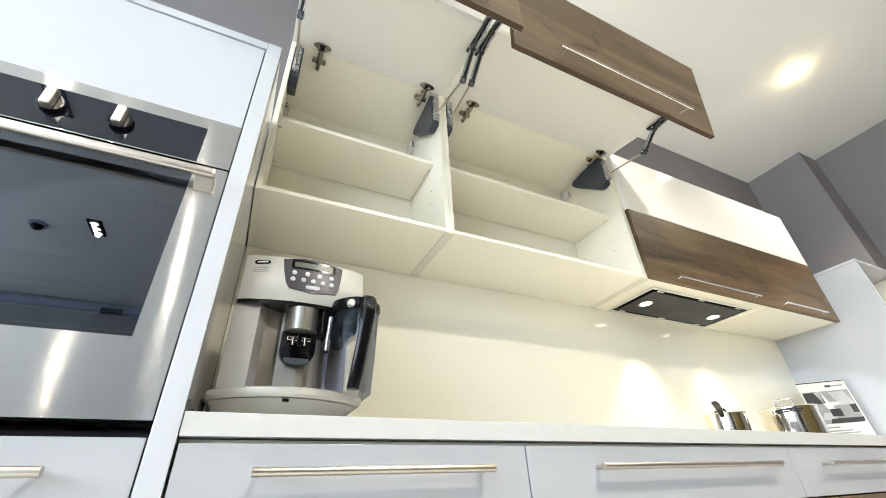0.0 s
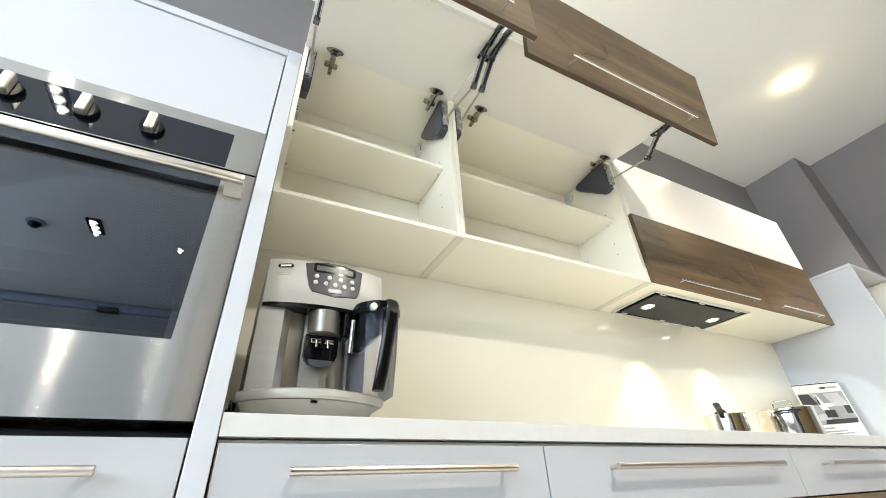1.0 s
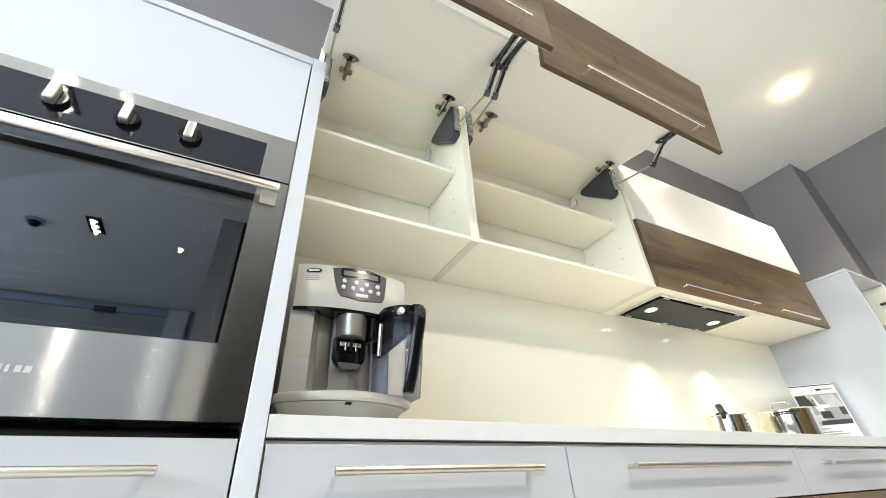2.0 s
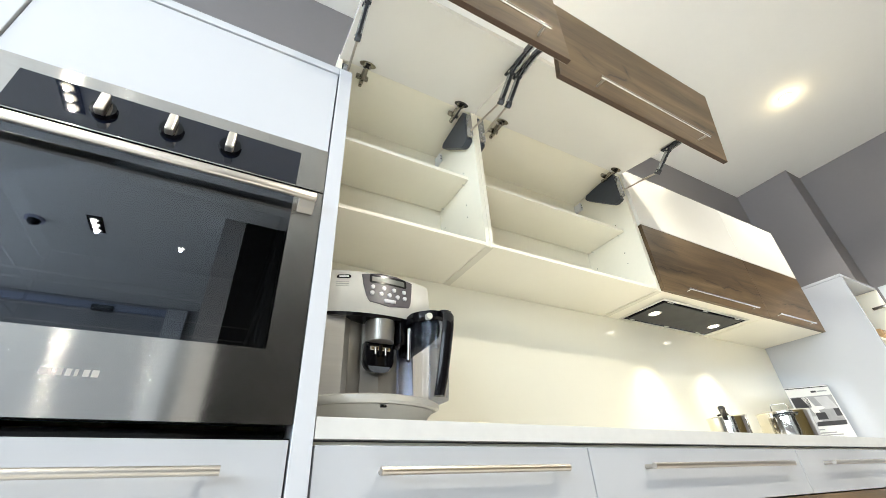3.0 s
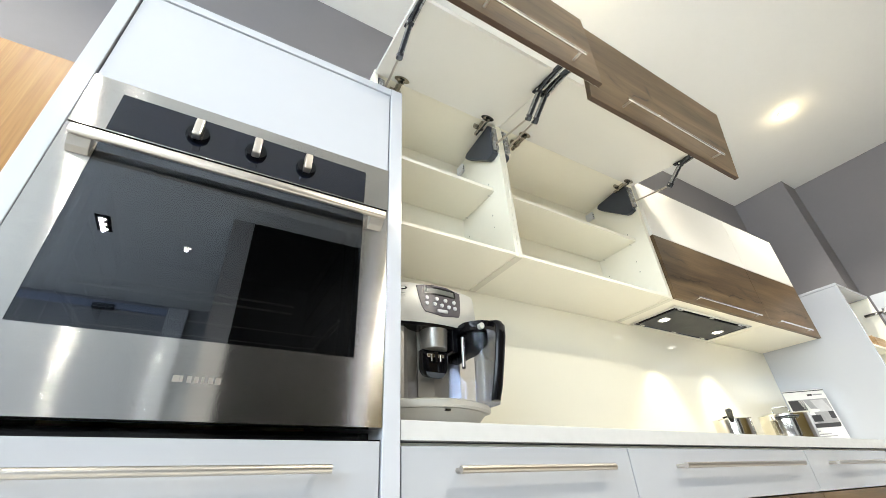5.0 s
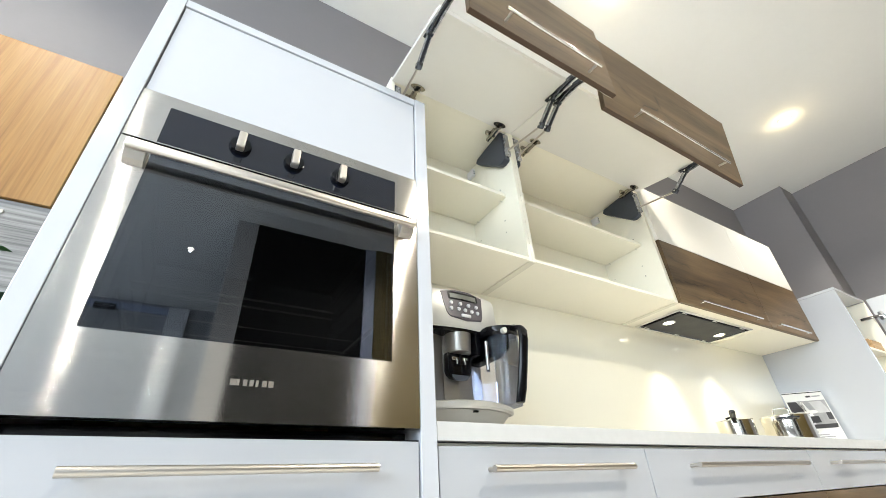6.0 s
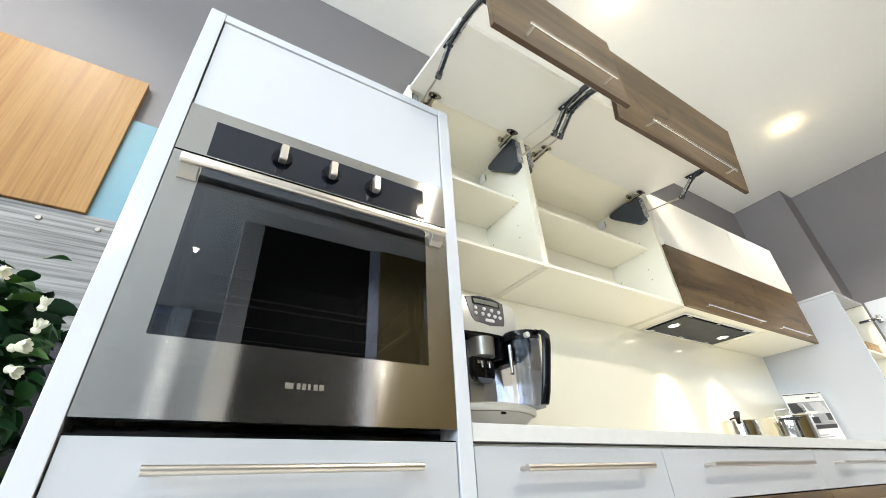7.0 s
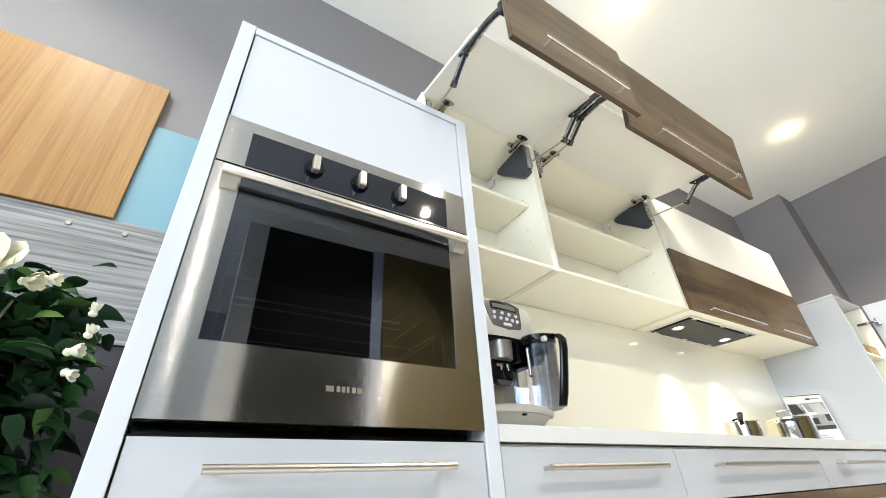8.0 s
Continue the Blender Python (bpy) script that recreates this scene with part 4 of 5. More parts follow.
for bx, bz in [(0.068, 1.2315), (0.096, 1.2315), (0.1225, 1.2305), (0.150, 1.2305), (0.0665, 1.215), (0.089, 1.215), (0.110, 1.2145), (0.1315, 1.2135), (0.1515, 1.2135)]:
    y = panel_y(bx, bz, 0.002)
    part("button", rod(bmesh.new(), (bx, y, bz), (bx, y - 0.004, bz), 0.0056, 0.0046, 18), BUTTON, cpan, "round silver button", True)
part("button", box(bmesh.new(), 0.095, 0.126, panel_y(0.11, 1.198, 0.0055), panel_y(0.11, 1.198, 0.001), 1.1935, 1.2025, 0.003, seg=3), BUTTON, cpan, "long silver button")
badge = part("badge", panel_plate(bmesh.new(), [(-0.016, 1.254), (-0.012, 1.2575), (0.012, 1.2595), (0.016, 1.256), (0.016, 1.252), (0.012, 1.2495), (-0.012, 1.2475), (-0.016, 1.250)], 0.0015, 0.003), BLACK, cm, "small dark oval badge")
part("badge_bar", panel_plate(bmesh.new(), [(-0.011, 1.2545), (0.011, 1.2565), (0.011, 1.2525), (-0.011, 1.2505)], 0.0021, 0.001), PAPER, badge)
for k in range(3):
    part("print_line", panel_plate(bmesh.new(), [(-0.016, 1.238 - 0.005 * k), (0.012, 1.240 - 0.005 * k), (0.012, 1.2392 - 0.005 * k), (-0.016, 1.2372 - 0.005 * k)], 0.0008, 0.001), PRINTGREY, cm)
# spout
part("spout", turned(bmesh.new(), [(0.036, 1.1540), (0.0355, 1.148), (0.033, 1.105), (0.030, 1.103)], 0.102, 0.895, 28), SILVER, cm, "satin steel brewing spout", True)
OUT = [(0.0655, 1.105), (0.0655, 1.062), (0.070, 1.050), (0.078, 1.0425), (0.090, 1.040), (0.112, 1.040), (0.124, 1.0425), (0.132, 1.050), (0.1365, 1.062), (0.1365, 1.105)]
outp = part("outlet", prism(bmesh.new(), OUT, "y", 0.890, 0.915, 0.002), BLACK, cm, "black rounded outlet under the spout", True)
INN = [((x - 0.101) * 0.74 + 0.101, (z - 1.07) * 0.62 + 1.060) for x, z in OUT]
part("outlet_tray", prism(bmesh.new(), [(x, z - 0.006) for x, z in INN if z < 1.072], "y", 0.8885, 0.892), GREYPLASTIC, outp)
part("outlet_lip", box(bmesh.new(), 0.076, 0.126, 0.884, 0.891, 1.084, 1.094, 0.002), NICKEL, outp, "bright steel lip")
for ox in (0.089, 0.113):
    part("nozzle", rod(bmesh.new(), (ox, 0.8835, 1.090), (ox, 0.8835, 1.074), 0.0045, 0.003, 12), NICKEL, outp, smooth=True)
part("nozzle_bridge", box(bmesh.new(), 0.097, 0.105, 0.881, 0.886, 1.073, 1.100, 0.001), BLACK, outp)
# milk jug, its clear wall moulded in upright flutes


def fluted(x1, yf, bow, z):
    ring = bowed(0.166, x1, yf, 0.955, bow, z, 40, 0.01)
    return [(x, y + (0.0016 * math.cos(k * 0.95) if 2 <= k <= 42 else 0), h) for k, (x, y, h) in enumerate(ring)]


jug = part("milk_jug", loft(bmesh.new(), [fluted(0.250, 0.845, 0.032, CT + 0.061), fluted(0.255, 0.842, 0.034, 1.05), fluted(0.259, 0.840, 0.036, 1.1445)]), SMOKED, cm, "smoked clear plastic milk jug", True)
part("jug_lid", loft(bmesh.new(), [bowed(0.160, 0.260, 0.842, 0.96, 0.036, 1.1450, 12, 0.01), bowed(0.158, 0.262, 0.838, 0.96, 0.040, 1.1515, 12, 0.01), bowed(0.158, 0.262, 0.838, 0.96, 0.040, 1.1665, 12, 0.01), bowed(0.165, 0.256, 0.848, 0.955, 0.034, 1.1725, 12, 0.01)]), BLACK, jug, "glossy black lid", True)
part("jug_top_inside", prism(bmesh.new(), [(0.171, 1.092), (0.200, 1.090), (0.236, 1.122), (0.240, 1.144), (0.171, 1.144)], "y", 0.845, 0.945, 0.003), BLACK, jug, "black milk frother inside the jug")
part("jug_shade", box(bmesh.new(), 0.140, 0.1575, 0.868, 0.93, 1.100, 1.158, 0.004), BLACK, cm, "black jug holder")
part("lid_knob", rod(bmesh.new(), (0.186, 0.808, 1.150), (0.186, 0.797, 1.150), 0.0075, n=16), SILVERPALE, jug, "small chrome knob", True)
hrings = []
for hx, hy, hz, w, d in [(0.226, 0.822, 1.160, 0.014, 0.008), (0.222, 0.798, 1.162, 0.014, 0.008), (0.218, 0.777, 1.157, 0.015, 0.009), (0.217, 0.766, 1.142, 0.0155, 0.010), (0.2145, 0.765, 1.115, 0.0150, 0.010), (0.2085, 0.772, 1.06, 0.0145, 0.010), (0.2025, 0.783, 1.00, 0.0135, 0.011), (0.199, 0.791, 0.970, 0.0125, 0.010)]:
    a, b = Vector((0.97, 0.24, 0)), Vector((-0.24, 0.97, 0))
    if hy > 0.79 and hz > 1.158:
        b = Vector((0, 0, 1))
    c = Vector((hx, hy, hz))
    hrings.append([c + a * w * math.cos(k * math.tau / 12) + b * d * math.sin(k * math.tau / 12) for k in range(12)])
part("jug_handle", loft(bmesh.new(), hrings), BLACK, jug, "glossy black handle", True)
part("milk_tube", rod(bmesh.new(), (0.1545, 0.842, 1.128), (0.1500, 0.838, 1.053), 0.0048, n=14), CHROME, cm, "steel milk tube", True)
part("milk_tube_tip", rod(bmesh.new(), (0.1500, 0.838, 1.053), (0.1497, 0.838, 1.0505), 0.0045, n=14), BLACK, cm, smooth=True)

cable = thing("power_cable", (-0.045, 0.98, CT), "black power cable looped behind the coffee machine", "cable")
part("cord", tube(bmesh.new(), [(-0.038, 1.16, 0.93), (-0.050, 1.02, 0.925), (-0.0535, 0.955, 0.940), (-0.052, 0.915, 0.962), (-0.048, 0.880, 0.950), (-0.050, 0.872, 0.925), (-0.054, 0.90, 0.9165), (-0.055, 1.0, 0.9165), (-0.050, 1.2, 0.9165)], 0.0036, 8), BLACK, cable, smooth=True)
part("cord", tube(bmesh.new(), [(-0.052, 1.25, 0.9165), (-0.055, 1.05, 0.925), (-0.0565, 0.97, 0.955), (-0.056, 0.935, 0.925), (-0.057, 1.0, 0.9165), (-0.055, 1.2, 0.9165)], 0.0034, 8), BLACK, cable, smooth=True)


# ---- pans ----
def pan(name, x, y, r, h, label):
    p = thing(name, (x, y, CT), label, "pan", "pans on the worktop")
    b = bmesh.new()
    z = CT + 0.0005
    prof = [(r * 0.93, z), (r * 0.985, z + 0.004), (r, z + 0.012), (r, z + h - 0.004), (r + 0.004, z + h), (r - 0.003, z + h), (r - 0.004, z + 0.012), (r * 0.9, z + 0.006)]
    part("body", turned(b, prof, x, y, 40), POTSTEEL, p, "polished steel wall", True)
    return p


def lid(p, x, y, r, z):
    l = part("lid", turned(bmesh.new(), [(r + 0.002, z), (r + 0.002, z + 0.003), (r * 0.8, z + 0.010), (r * 0.3, z + 0.016), (0.004, z + 0.017)], x, y, 40), POTSTEEL, p, "polished steel lid", True)
    return l


P1 = (1.922, 1.170, 0.080, 0.137)
p1 = pan("saucepan", *P1, "small polished steel saucepan with a black stay-cool handle")
toward = Vector((-P1[0] - 0.3, -P1[1], 0)).normalized()
sidew = Vector((-toward.y, toward.x, 0))
reach = Vector((-0.90, -0.46, 0)).normalized()
across = Vector((-reach.y, reach.x, 0))
a = Vector((P1[0], P1[1], CT + 0.116)) + reach * P1[2]
grip = []
for along, up, w, d in ((0.0, 0.0, 0.009, 0.009), (0.018, 0.014, 0.010, 0.010), (0.036, 0.026, 0.012, 0.009), (0.07, 0.034, 0.013, 0.008), (0.115, 0.040, 0.014, 0.007), (0.135, 0.042, 0.012, 0.006), (0.140, 0.042, 0.008, 0.003)):
    c = a + reach * along + Vector((0, 0, up))
    grip.append([c + across * w * math.cos(k * math.tau / 14) + Vector((0, 0, d * math.sin(k * math.tau / 14))) for k in range(14)])
hd = part("handle", loft(bmesh.new(), grip), BLACK, p1, "black handle", True)
part("handle_fitting", box(bmesh.new(), -0.011, 0.011, -0.003, 0.010, -0.095, 0.012, 0.003, Matrix.Translation(a) @ reach.to_track_quat("Y", "Z").to_matrix().to_4x4()), CHROME, hd, "bright steel fitting")
b2 = Vector((P1[0], P1[1], CT + 0.130)) - toward * 0.02
part("helper_handle", tube(bmesh.new(), [b2 - sidew * 0.012 + Vector((0, 0, -0.004)), b2 - sidew * 0.03 + Vector((0, 0, 0.022)), b2 + sidew * 0.006 + Vector((0, 0, 0.030)), b2 + sidew * 0.018], 0.0065, 8), BLACK, p1, smooth=True)

P2 = (2.215, 1.065, 0.107, 0.152)
p2 = pan("stockpot", *P2, "polished steel stockpot with wire loop handles")
for s, rise in ((1, 0.0), (-1, 0.0)):
    a = Vector((P2[0], P2[1], CT + 0.128)) + toward * P2[2] * s
    loop = [a - sidew * 0.042, a - sidew * 0.045 + toward * s * 0.026 + Vector((0, 0, 0.004)), a - sidew * 0.02 + toward * s * 0.040 + Vector((0, 0, 0.006)), a + sidew * 0.02 + toward * s * 0.040 + Vector((0, 0, 0.006)), a + sidew * 0.045 + toward * s * 0.026 + Vector((0, 0, 0.004)), a + sidew * 0.042]
    part("loop_handle", tube(bmesh.new(), loop, 0.0042, 8), DARKMETAL, p2, "wire loop handle", True)
a = Vector((P2[0], P2[1], CT + 0.147)) - toward * 0.03
part("lid_loop", tube(bmesh.new(), [a - sidew * 0.036, a - sidew * 0.034 + Vector((0, 0, 0.040)), a - sidew * 0.026 + Vector((0, 0, 0.048)), a + sidew * 0.026 + Vector((0, 0, 0.048)), a + sidew * 0.034 + Vector((0, 0, 0.040)), a + sidew * 0.036], 0.0034, 8), CHROME, p2, "upright wire loop of the lid", True)
lid(p2, P2[0], P2[1], P2[2] - 0.006, CT + 0.141)

# ---- leaflet stand ----
B0, B1 = Vector((2.775, 1.225, CT)), Vector((2.945, 1.075, CT))
bk = thing("leaflet", ((B0.x + B1.x) / 2, (B0.y + B1.y) / 2, CT), "printed white leaflet with a grey picture, propped on the worktop", "leaflet")
ax = (B1 - B0).normalized()
back = Vector((-ax.y, ax.x, 0))
if back.y < 0:
    back = -back
upw = (Vector((0, 0, 1)) + back * 0.10).normalized()
W, HH = (B1 - B0).length, 0.343


def sheet(u0, u1, v0, v1, lift, skew=0.0):
    bm = bmesh.new()
    off = -back * lift
    q = [B0 + ax * (u0 * W) + upw * (v0 * HH + 0.002) + off, B0 + ax * (u1 * W) + upw * (v0 * HH + 0.002) + off, B0 + ax * ((u1 + skew) * W) + upw * (v1 * HH + 0.002) + off, B0 + ax * ((u0 + skew) * W) + upw * (v1 * HH + 0.002) + off]
    return loft(bm, [q, [p + back * 0.0012 for p in q]])


page = part("page", sheet(0, 1, 0, 1, 0.0), PAPER, bk, "white printed page")
part("picture", sheet(0.03, 0.97, 0.36, 0.84, 0.0016), PRINTGREY, page, "grey photograph of a drawer")
part("picture_patch", sheet(0.04, 0.40, 0.66, 0.83, 0.0024, -0.01), PRINTDARK, page, "dark cupboard corner")
part("picture_patch", sheet(0.05, 0.13, 0.40, 0.66, 0.0024, 0.02), PRINTDARK, page)
part("picture_patch", sheet(0.42, 0.56, 0.50, 0.83, 0.0024, -0.16), PAPER, page, "pale sloping worktop edge")
part("picture_patch", sheet(0.66, 0.96, 0.62, 0.82, 0.0024, -0.10), PRINTPALE, page)
part("picture_patch", sheet(0.84, 0.96, 0.50, 0.62, 0.0024), PRINTDARK, page)
part("picture_patch", sheet(0.16, 0.44, 0.42, 0.52, 0.0026, 0.10), PRINTPALE, page)
part("picture_patch", sheet(0.30, 0.94, 0.365, 0.43, 0.0028, 0.04), PRINTDARK, page, "dark drawer base")
part("picture_patch", sheet(0.40, 0.62, 0.46, 0.57, 0.0030), PRINTDARK, page)
cup = bmesh.new()
disc = [B0 + ax * (W * (0.52 + 0.15 * math.cos(k * math.tau / 24))) + upw * (HH * (0.645 + 0.030 * math.sin(k * math.tau / 24)) + 0.002) - back * 0.0034 for k in range(24)]
part("picture_patch", loft(cup, [disc, [p + back * 0.0012 for p in disc]]), PAPER, page, "white oval bowl")
part("text_bar", sheet(0.0, 1.0, 0.975, 0.99, 0.0016), PRINTDARK, page)
part("text_bar", sheet(0.56, 0.68, 0.895, 0.925, 0.0016), PRINTDARK, page)
part("text_bar", sheet(0.70, 0.92, 0.90, 0.92, 0.0016), PRINTGREY, page)
for v, u in ((0.30, 0.36), (0.25, 0.58), (0.215, 0.70)):
    part("text_bar", sheet(0.06, 0.06 + u, v, v + 0.018, 0.0016), PRINTGREY, page)

# wooden box in the tall cupboard
wb = thing("wooden_box", (3.40, 0.9, 1.476), "small pale wooden box on a cupboard shelf", "box")
for bx in ((3.310, 3.490, 0.815, 0.823, 1.4765, 1.545), (3.310, 3.490, 0.972, 0.980, 1.4765, 1.565), (3.310, 3.318, 0.823, 0.972, 1.4765, 1.555), (3.482, 3.490, 0.823, 0.972, 1.4765, 1.555), (3.318, 3.482, 0.823, 0.972, 1.4765, 1.484)):
    block("board", LIGHTWOOD, wb, *bx)

# ---- sample boards on the wall ----
def sample_board(name, sizes, material, label):
    t = thing(name, ((sizes[0] + sizes[1]) / 2, sizes[3], sizes[4]), label, "sample board", "wall sample boards")
    block("board", material, t, *sizes, bevel=0.0015)


sample_board("wood_sample_board", (-1.95, -0.920, 1.312, WALL - 0.001, 1.516, 2.075), ORANGEOAK, "honey-coloured wood veneer board hung on the grey wall")
sample_board("blue_sample_board", (-0.9195, -0.60, 1.326, WALL - 0.001, 1.516, 1.905), BLUEPANEL, "plain light blue board hung beside the wood board")
# near-black panel from the floor up to the grey wood board
structure("wall_panel_2", box(bmesh.new(), -2.2, -0.726, 1.330, WALL - 0.001, 0.0, 1.159), DARKWALL, "dark panel under the grey wood board", "wall panel")
for sx in (-1.007, -0.880, -1.30):
    sc = thing("screw", (sx, 1.322, 1.476), "small round steel screw in the grey board", "screw", "board screws")
    part("head", rod(bmesh.new(), (sx, 1.3225, 1.476), (sx, 1.317, 1.476), 0.008, 0.006, 16), DULLSTEEL, sc, smooth=True)

# ---- ceiling lamps ----
def downlight(x, y):
    d = thing("downlight", (x, y, CEIL), "round recessed ceiling downlight, lit", "ceiling lamp", "ceiling downlights")
    part("trim", turned(bmesh.new(), [(0.046, CEIL - 0.0005), (0.046, CEIL - 0.004), (0.040, CEIL - 0.007), (0.034, CEIL - 0.006), (0.034, CEIL - 0.0005)], x, y, 36), EDGE, d, "white trim ring", True)
    part("lens", turned(bmesh.new(), [(0.0335, CEIL - 0.001), (0.0335, CEIL - 0.004), (0.002, CEIL - 0.006)], x, y, 32), LAMPGLOW, d, "glowing lens", True)


for dx, dy in DOWNLIGHTS + [(-0.79, -2.95)]:
    downlight(dx, dy)
for dx, dy in TRIPLES:
    d = thing("triple_downlight", (dx, dy, CEIL), "square recessed ceiling fitting with three lit lamps", "ceiling lamp", "triple ceiling lamps")
    part("frame", box(bmesh.new(), dx - 0.060, dx + 0.060, dy - 0.145, dy + 0.145, CEIL - 0.006, CEIL - 0.0005, 0.002), BLACK, d, "black frame")
    for k in (-1, 0, 1):
        lamp_ring = part("lamp_ring", turned(bmesh.new(), [(0.040, CEIL - 0.0065), (0.040, CEIL - 0.012), (0.034, CEIL - 0.014), (0.032, CEIL - 0.0065)], dx, dy + 0.088 * k, 28), CHROME, d, smooth=True)
        part("lens", turned(bmesh.new(), [(0.0315, CEIL - 0.007), (0.0315, CEIL - 0.010), (0.002, CEIL - 0.011)], dx, dy + 0.088 * k, 28), LAMPGLOW, lamp_ring, smooth=True)

vent = thing("air_vent", (-1.60, YS, 2.99), "small dark air vent high on the far wall", "air vent")
block("frame", DARKMETAL, vent, -1.71, -1.49, YS + 0.001, YS + 0.07, 2.985, 3.05, label="dark metal frame")
for k in range(3):
    block("slat", ZINC, vent, -1.70, -1.50, YS + 0.071, YS + 0.078, 2.995 + 0.018 * k, 3.003 + 0.018 * k, bevel=0.0008)
dome = thing("ceiling_sensor", (-1.94, -2.89, CEIL), "small violet-blue dome sensor on the ceiling", "sensor")
part("base_ring", turned(bmesh.new(), [(0.075, CEIL - 0.0005), (0.075, CEIL - 0.018), (0.060, CEIL - 0.026), (0.050, CEIL - 0.020)], -1.94, -2.89, 28), BLUETRIM, dome, "blue-grey ring", True)
part("dome", turned(bmesh.new(), [(0.048, CEIL - 0.021), (0.044, CEIL - 0.045), (0.028, CEIL - 0.062), (0.003, CEIL - 0.068)], -1.94, -2.89, 28), DARKMETAL, dome, "dark dome", True)

# ---- flowering plant beside the oven tower ----
rng = random.Random(7)
PLX, PLY = -1.06, 1.06
plant = thing("flowering_plant", (PLX, PLY, 0), "leafy green plant with white blossoms in a dark planter", "plant")
part("planter", turned(bmesh.new(), [(0.13, 0.001), (0.135, 0.01), (0.17, 0.66), (0.172, 0.68), (0.160, 0.68), (0.155, 0.62), (0.01, 0.62)], PLX, PLY, 32), PLANTER, plant, "dark round planter", True)


def leaf_mesh(seed, length, width, fold, droop):
    r = random.Random(seed)
    bm = bmesh.new()
    n = 7
    mids, lefts, rights = [], [], []
    for k in range(n):
        s = k / (n - 1)
        w = width * (math.sin(math.pi * s ** 0.72) ** 0.9 if 0 < s < 1 else 0.03) * (1 + 0.06 * r.uniform(-1, 1))
        z = -droop * s * s * length + 0.02 * length * math.sin(5 * s + seed)
        y = s * length
        mids.append(bm.verts.new((0, y, z)))
        lefts.append(bm.verts.new((-w, y, z + fold * w + 0.05 * w * math.sin(9 * s))))
        rights.append(bm.verts.new((w, y, z + fold * w - 0.05 * w * math.sin(8 * s))))
    for k in range(n - 1):
        bm.faces.new((lefts[k], mids[k], mids[k + 1], lefts[k + 1]))
        bm.faces.new((mids[k], rights[k], rights[k + 1], mids[k + 1]))
    for f in bm.faces:
        f.smooth = True
    mesh = bpy.data.meshes.new("leaf")
    bm.to_mesh(mesh)
    bm.free()
    mesh.materials.append(LEAF)
    return mesh


LEAVES = [leaf_mesh(k, 0.050 + 0.007 * (k % 3), 0.0165 + 0.002 * (k % 2), 0.30 + 0.12 * (k % 3), 0.15 + 0.12 * (k % 4)) for k in range(6)]
BUSH = Vector((-1.04, 1.05, 1.00))
for s in range(30):
    ang, reach, top = rng.uniform(0, math.tau), rng.uniform(0.06, 0.22), rng.uniform(0.95, 1.27)
    p0 = Vector((PLX + 0.06 * math.cos(ang), PLY + 0.05 * math.sin(ang), 0.62))
    p3 = Vector((BUSH.x + reach * math.cos(ang), BUSH.y + 0.75 * reach * math.sin(ang), top))
    path = []
    for k in range(8):
        t = k / 7
        p = p0.lerp(p3, t)
        p += Vector((0.012 * math.sin(5 * t + s), 0.012 * math.cos(4 * t + s), 0.03 * math.sin(math.pi * t)))
        path.append(p)
    part("stem", tube(bmesh.new(), path, 0.0024, 6), STEM, plant, smooth=True)


def leaf_place():
    """A place in the bush, more often near its outside, and the way that a leaf there points."""
    while True:
        u = Vector((rng.gauss(0, 1), rng.gauss(0, 1), rng.gauss(0, 1))).normalized() * rng.uniform(0.45, 1.0) ** 0.6
        lump = 1 + 0.16 * math.sin(4 * u.x + 3 * u.z) * math.cos(5 * u.y + 2 * u.z)
        p = BUSH + Vector((0.24 * u.x, 0.17 * u.y, 0.335 * u.z)) * lump
        if p.x < -0.775 and p.y < 1.30 and 0.69 < p.z < 1.185 + 0.03 * math.sin(19 * p.x):
            return p, math.degrees(math.atan2(u.y, u.x)) - 90 + rng.uniform(-60, 60), math.degrees(u.z) * 0.5 + rng.uniform(-45, 35)


for k in range(225):
    p, turn, pitch = leaf_place()
    lf = new("leaf", LEAVES[rng.randrange(6)])
    lf.parent = plant
    lf.matrix_basis = Matrix.Translation(p - plant.location) @ pose(0, 0, 0, pitch, rng.uniform(-45, 45), turn) @ Matrix.Scale(rng.uniform(0.65, 1.05), 4)
for k in range(80):
    p = Vector((-0.845 + rng.gauss(0, 0.030), 1.02 + rng.gauss(0, 0.07), 1.03 + rng.gauss(0, 0.13)))
    if p.x > -0.79 or p.z > 1.17:
        continue
    lf = new("leaf", LEAVES[rng.randrange(6)])
    lf.parent = plant
    lf.matrix_basis = Matrix.Translation(p - plant.location) @ pose(0, 0, 0, rng.uniform(-60, 40), rng.uniform(-45, 45), rng.uniform(-150, 60)) @ Matrix.Scale(rng.uniform(0.8, 1.2), 4)
rest = bmesh.new()
for k in range(1700):
    p, turn, pitch = leaf_place()
    p = BUSH + (p - BUSH) * rng.uniform(0.45, 0.95)
    before = len(rest.verts)
    rest.from_mesh(LEAVES[rng.randrange(6)])
    rest.verts.ensure_lookup_table()
    m = Matrix.Translation(p) @ pose(0, 0, 0, pitch, rng.uniform(-60, 60), turn) @ Matrix.Scale(rng.uniform(0.7, 1.1), 4)
    for v in rest.verts[before:]:
        v.co = m @ v.co
tagged(part("inner_foliage", rest, LEAF, plant, "dense dark inner leaves", True), kind="stuff")


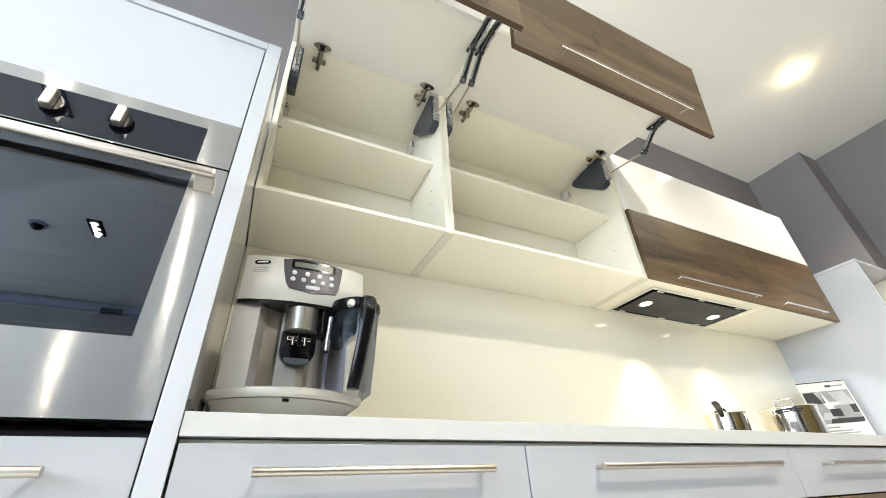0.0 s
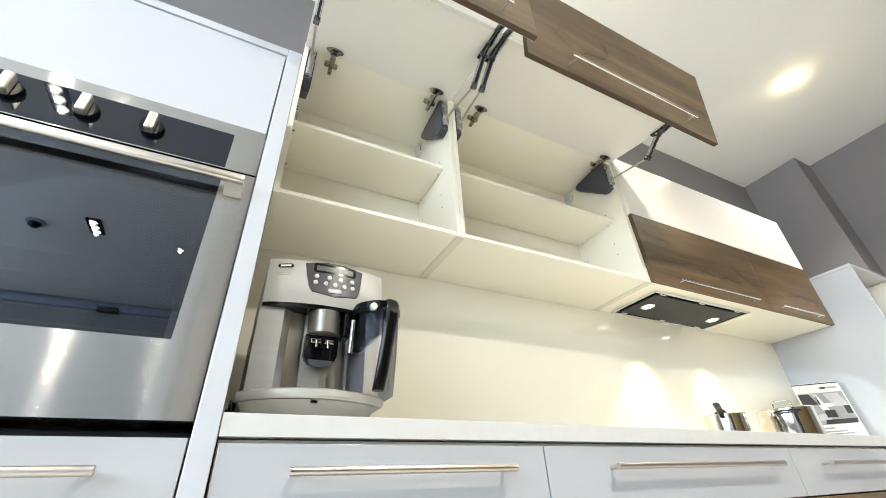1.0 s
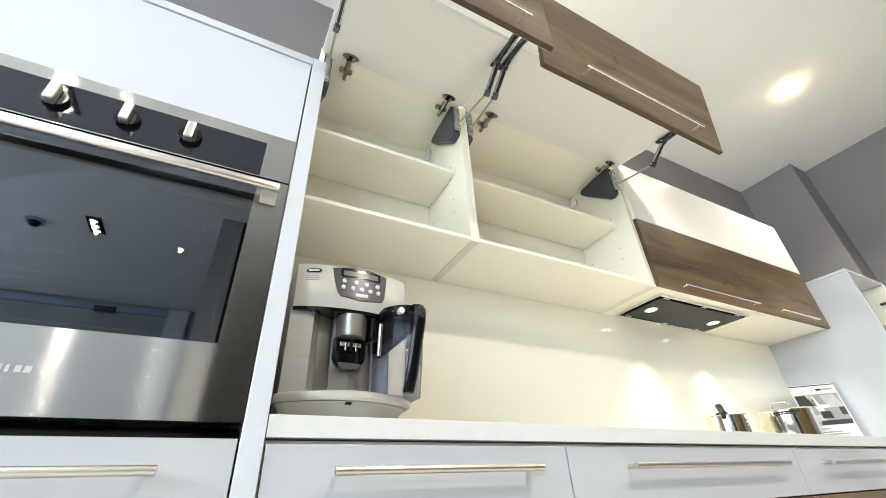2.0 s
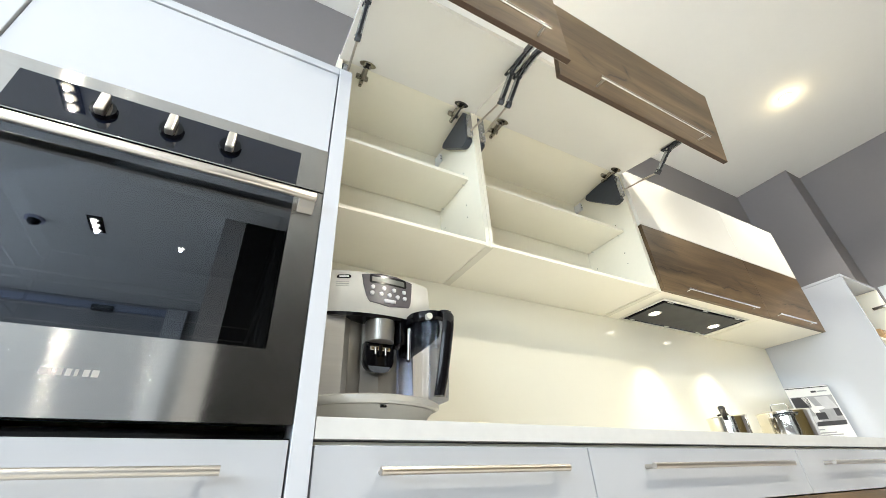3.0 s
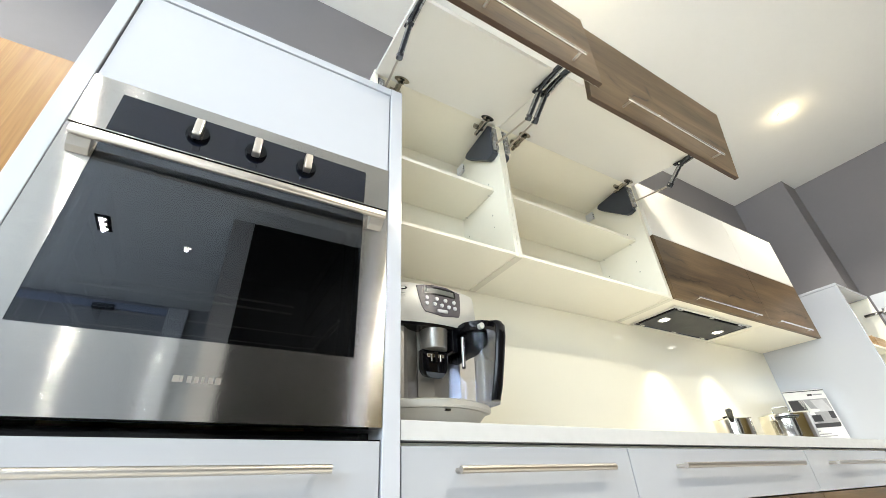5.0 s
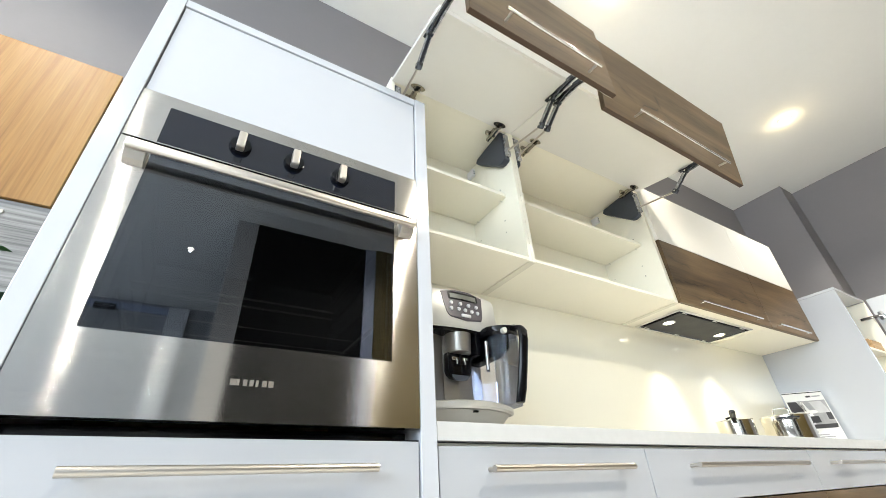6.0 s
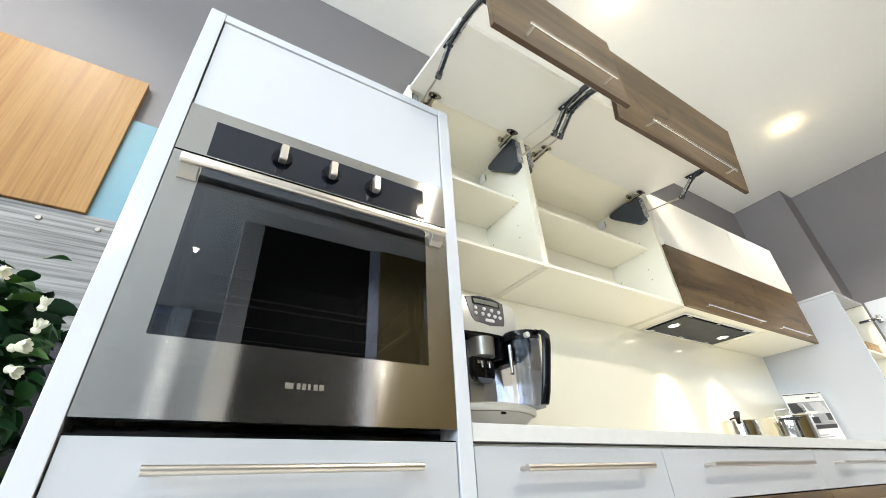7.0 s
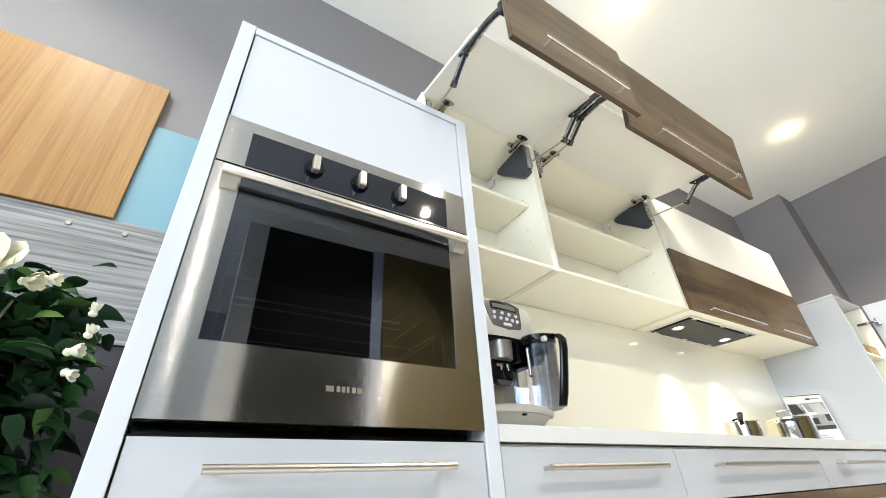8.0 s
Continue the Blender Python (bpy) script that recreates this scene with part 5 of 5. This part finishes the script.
def petal_mesh(length, width, cup):
    bm = bmesh.new()
    rows = []
    for k in range(6):
        s = k / 5
        w = width * (0.25 + 0.75 * math.sin(math.pi * min(1, s * 0.62 + 0.08))) * (1 if k < 5 else 0.55)
        rows.append([bm.verts.new((w * u, s * length, cup * length * s * s + 0.25 * w * u * u + 0.002 * math.sin(7 * u + 3 * s))) for u in (-1, -0.5, 0, 0.5, 1)])
    for a, b in zip(rows, rows[1:]):
        for k in range(4):
            f = bm.faces.new((a[k], a[k + 1], b[k + 1], b[k]))
            f.smooth = True
    mesh = bpy.data.meshes.new("petal")
    bm.to_mesh(mesh)
    bm.free()
    mesh.materials.append(PETAL)
    return mesh


PETALS = [petal_mesh(0.040, 0.017, 0.35), petal_mesh(0.030, 0.012, 0.55), petal_mesh(0.034, 0.009, 0.2)]


def blossom(at, tilt, turn, size, count, inner=True):
    c = Vector(at)
    f = part("blossom", turned(bmesh.new(), [(0.004, -0.004), (0.007, 0.0), (0.005, 0.006), (0.001, 0.008)], 0, 0, 12), PETAL, plant, "creamy white blossom", True)
    f.data.transform(Matrix.Translation(plant.location))
    f.matrix_basis = Matrix.Translation(c - plant.location) @ pose(0, 0, 0, tilt, 0, turn)
    for ring, (n, up, mesh, sc) in enumerate(((count, 12 if inner else 52, PETALS[0 if inner else 2], size), (count, 45, PETALS[1], size), (max(3, count - 2), 70, PETALS[1], size * 0.8))[: 3 if inner else 1]):
        for k in range(n):
            pt = new("petal", mesh)
            pt.parent = f
            pt.matrix_basis = pose(0, 0, 0, 0, 0, 360 * (k + 0.5 * ring) / n + rng.uniform(-8, 8)) @ pose(0, 0, 0, up + rng.uniform(-8, 8), 0, 0) @ Matrix.Scale(sc, 4)


blossom((-0.948, 0.880, 1.128), 72, -20, 1.5, 7)
blossom((-0.905, 0.885, 1.122), 95, 60, 0.95, 6, False)
blossom((-0.880, 0.885, 1.132), 85, 80, 0.7, 5, False)
blossom((-0.800, 0.885, 1.082), 20, 20, 0.62, 5, False)
blossom((-0.795, 0.885, 1.045), 30, 40, 0.60, 5, False)
blossom((-0.812, 0.885, 1.015), 75, 70, 0.7, 6, False)
blossom((-0.805, 0.890, 0.985), 110, 60, 0.6, 5, False)
blossom((-0.835, 0.890, 0.835), 80, 10, 0.5, 5, False)
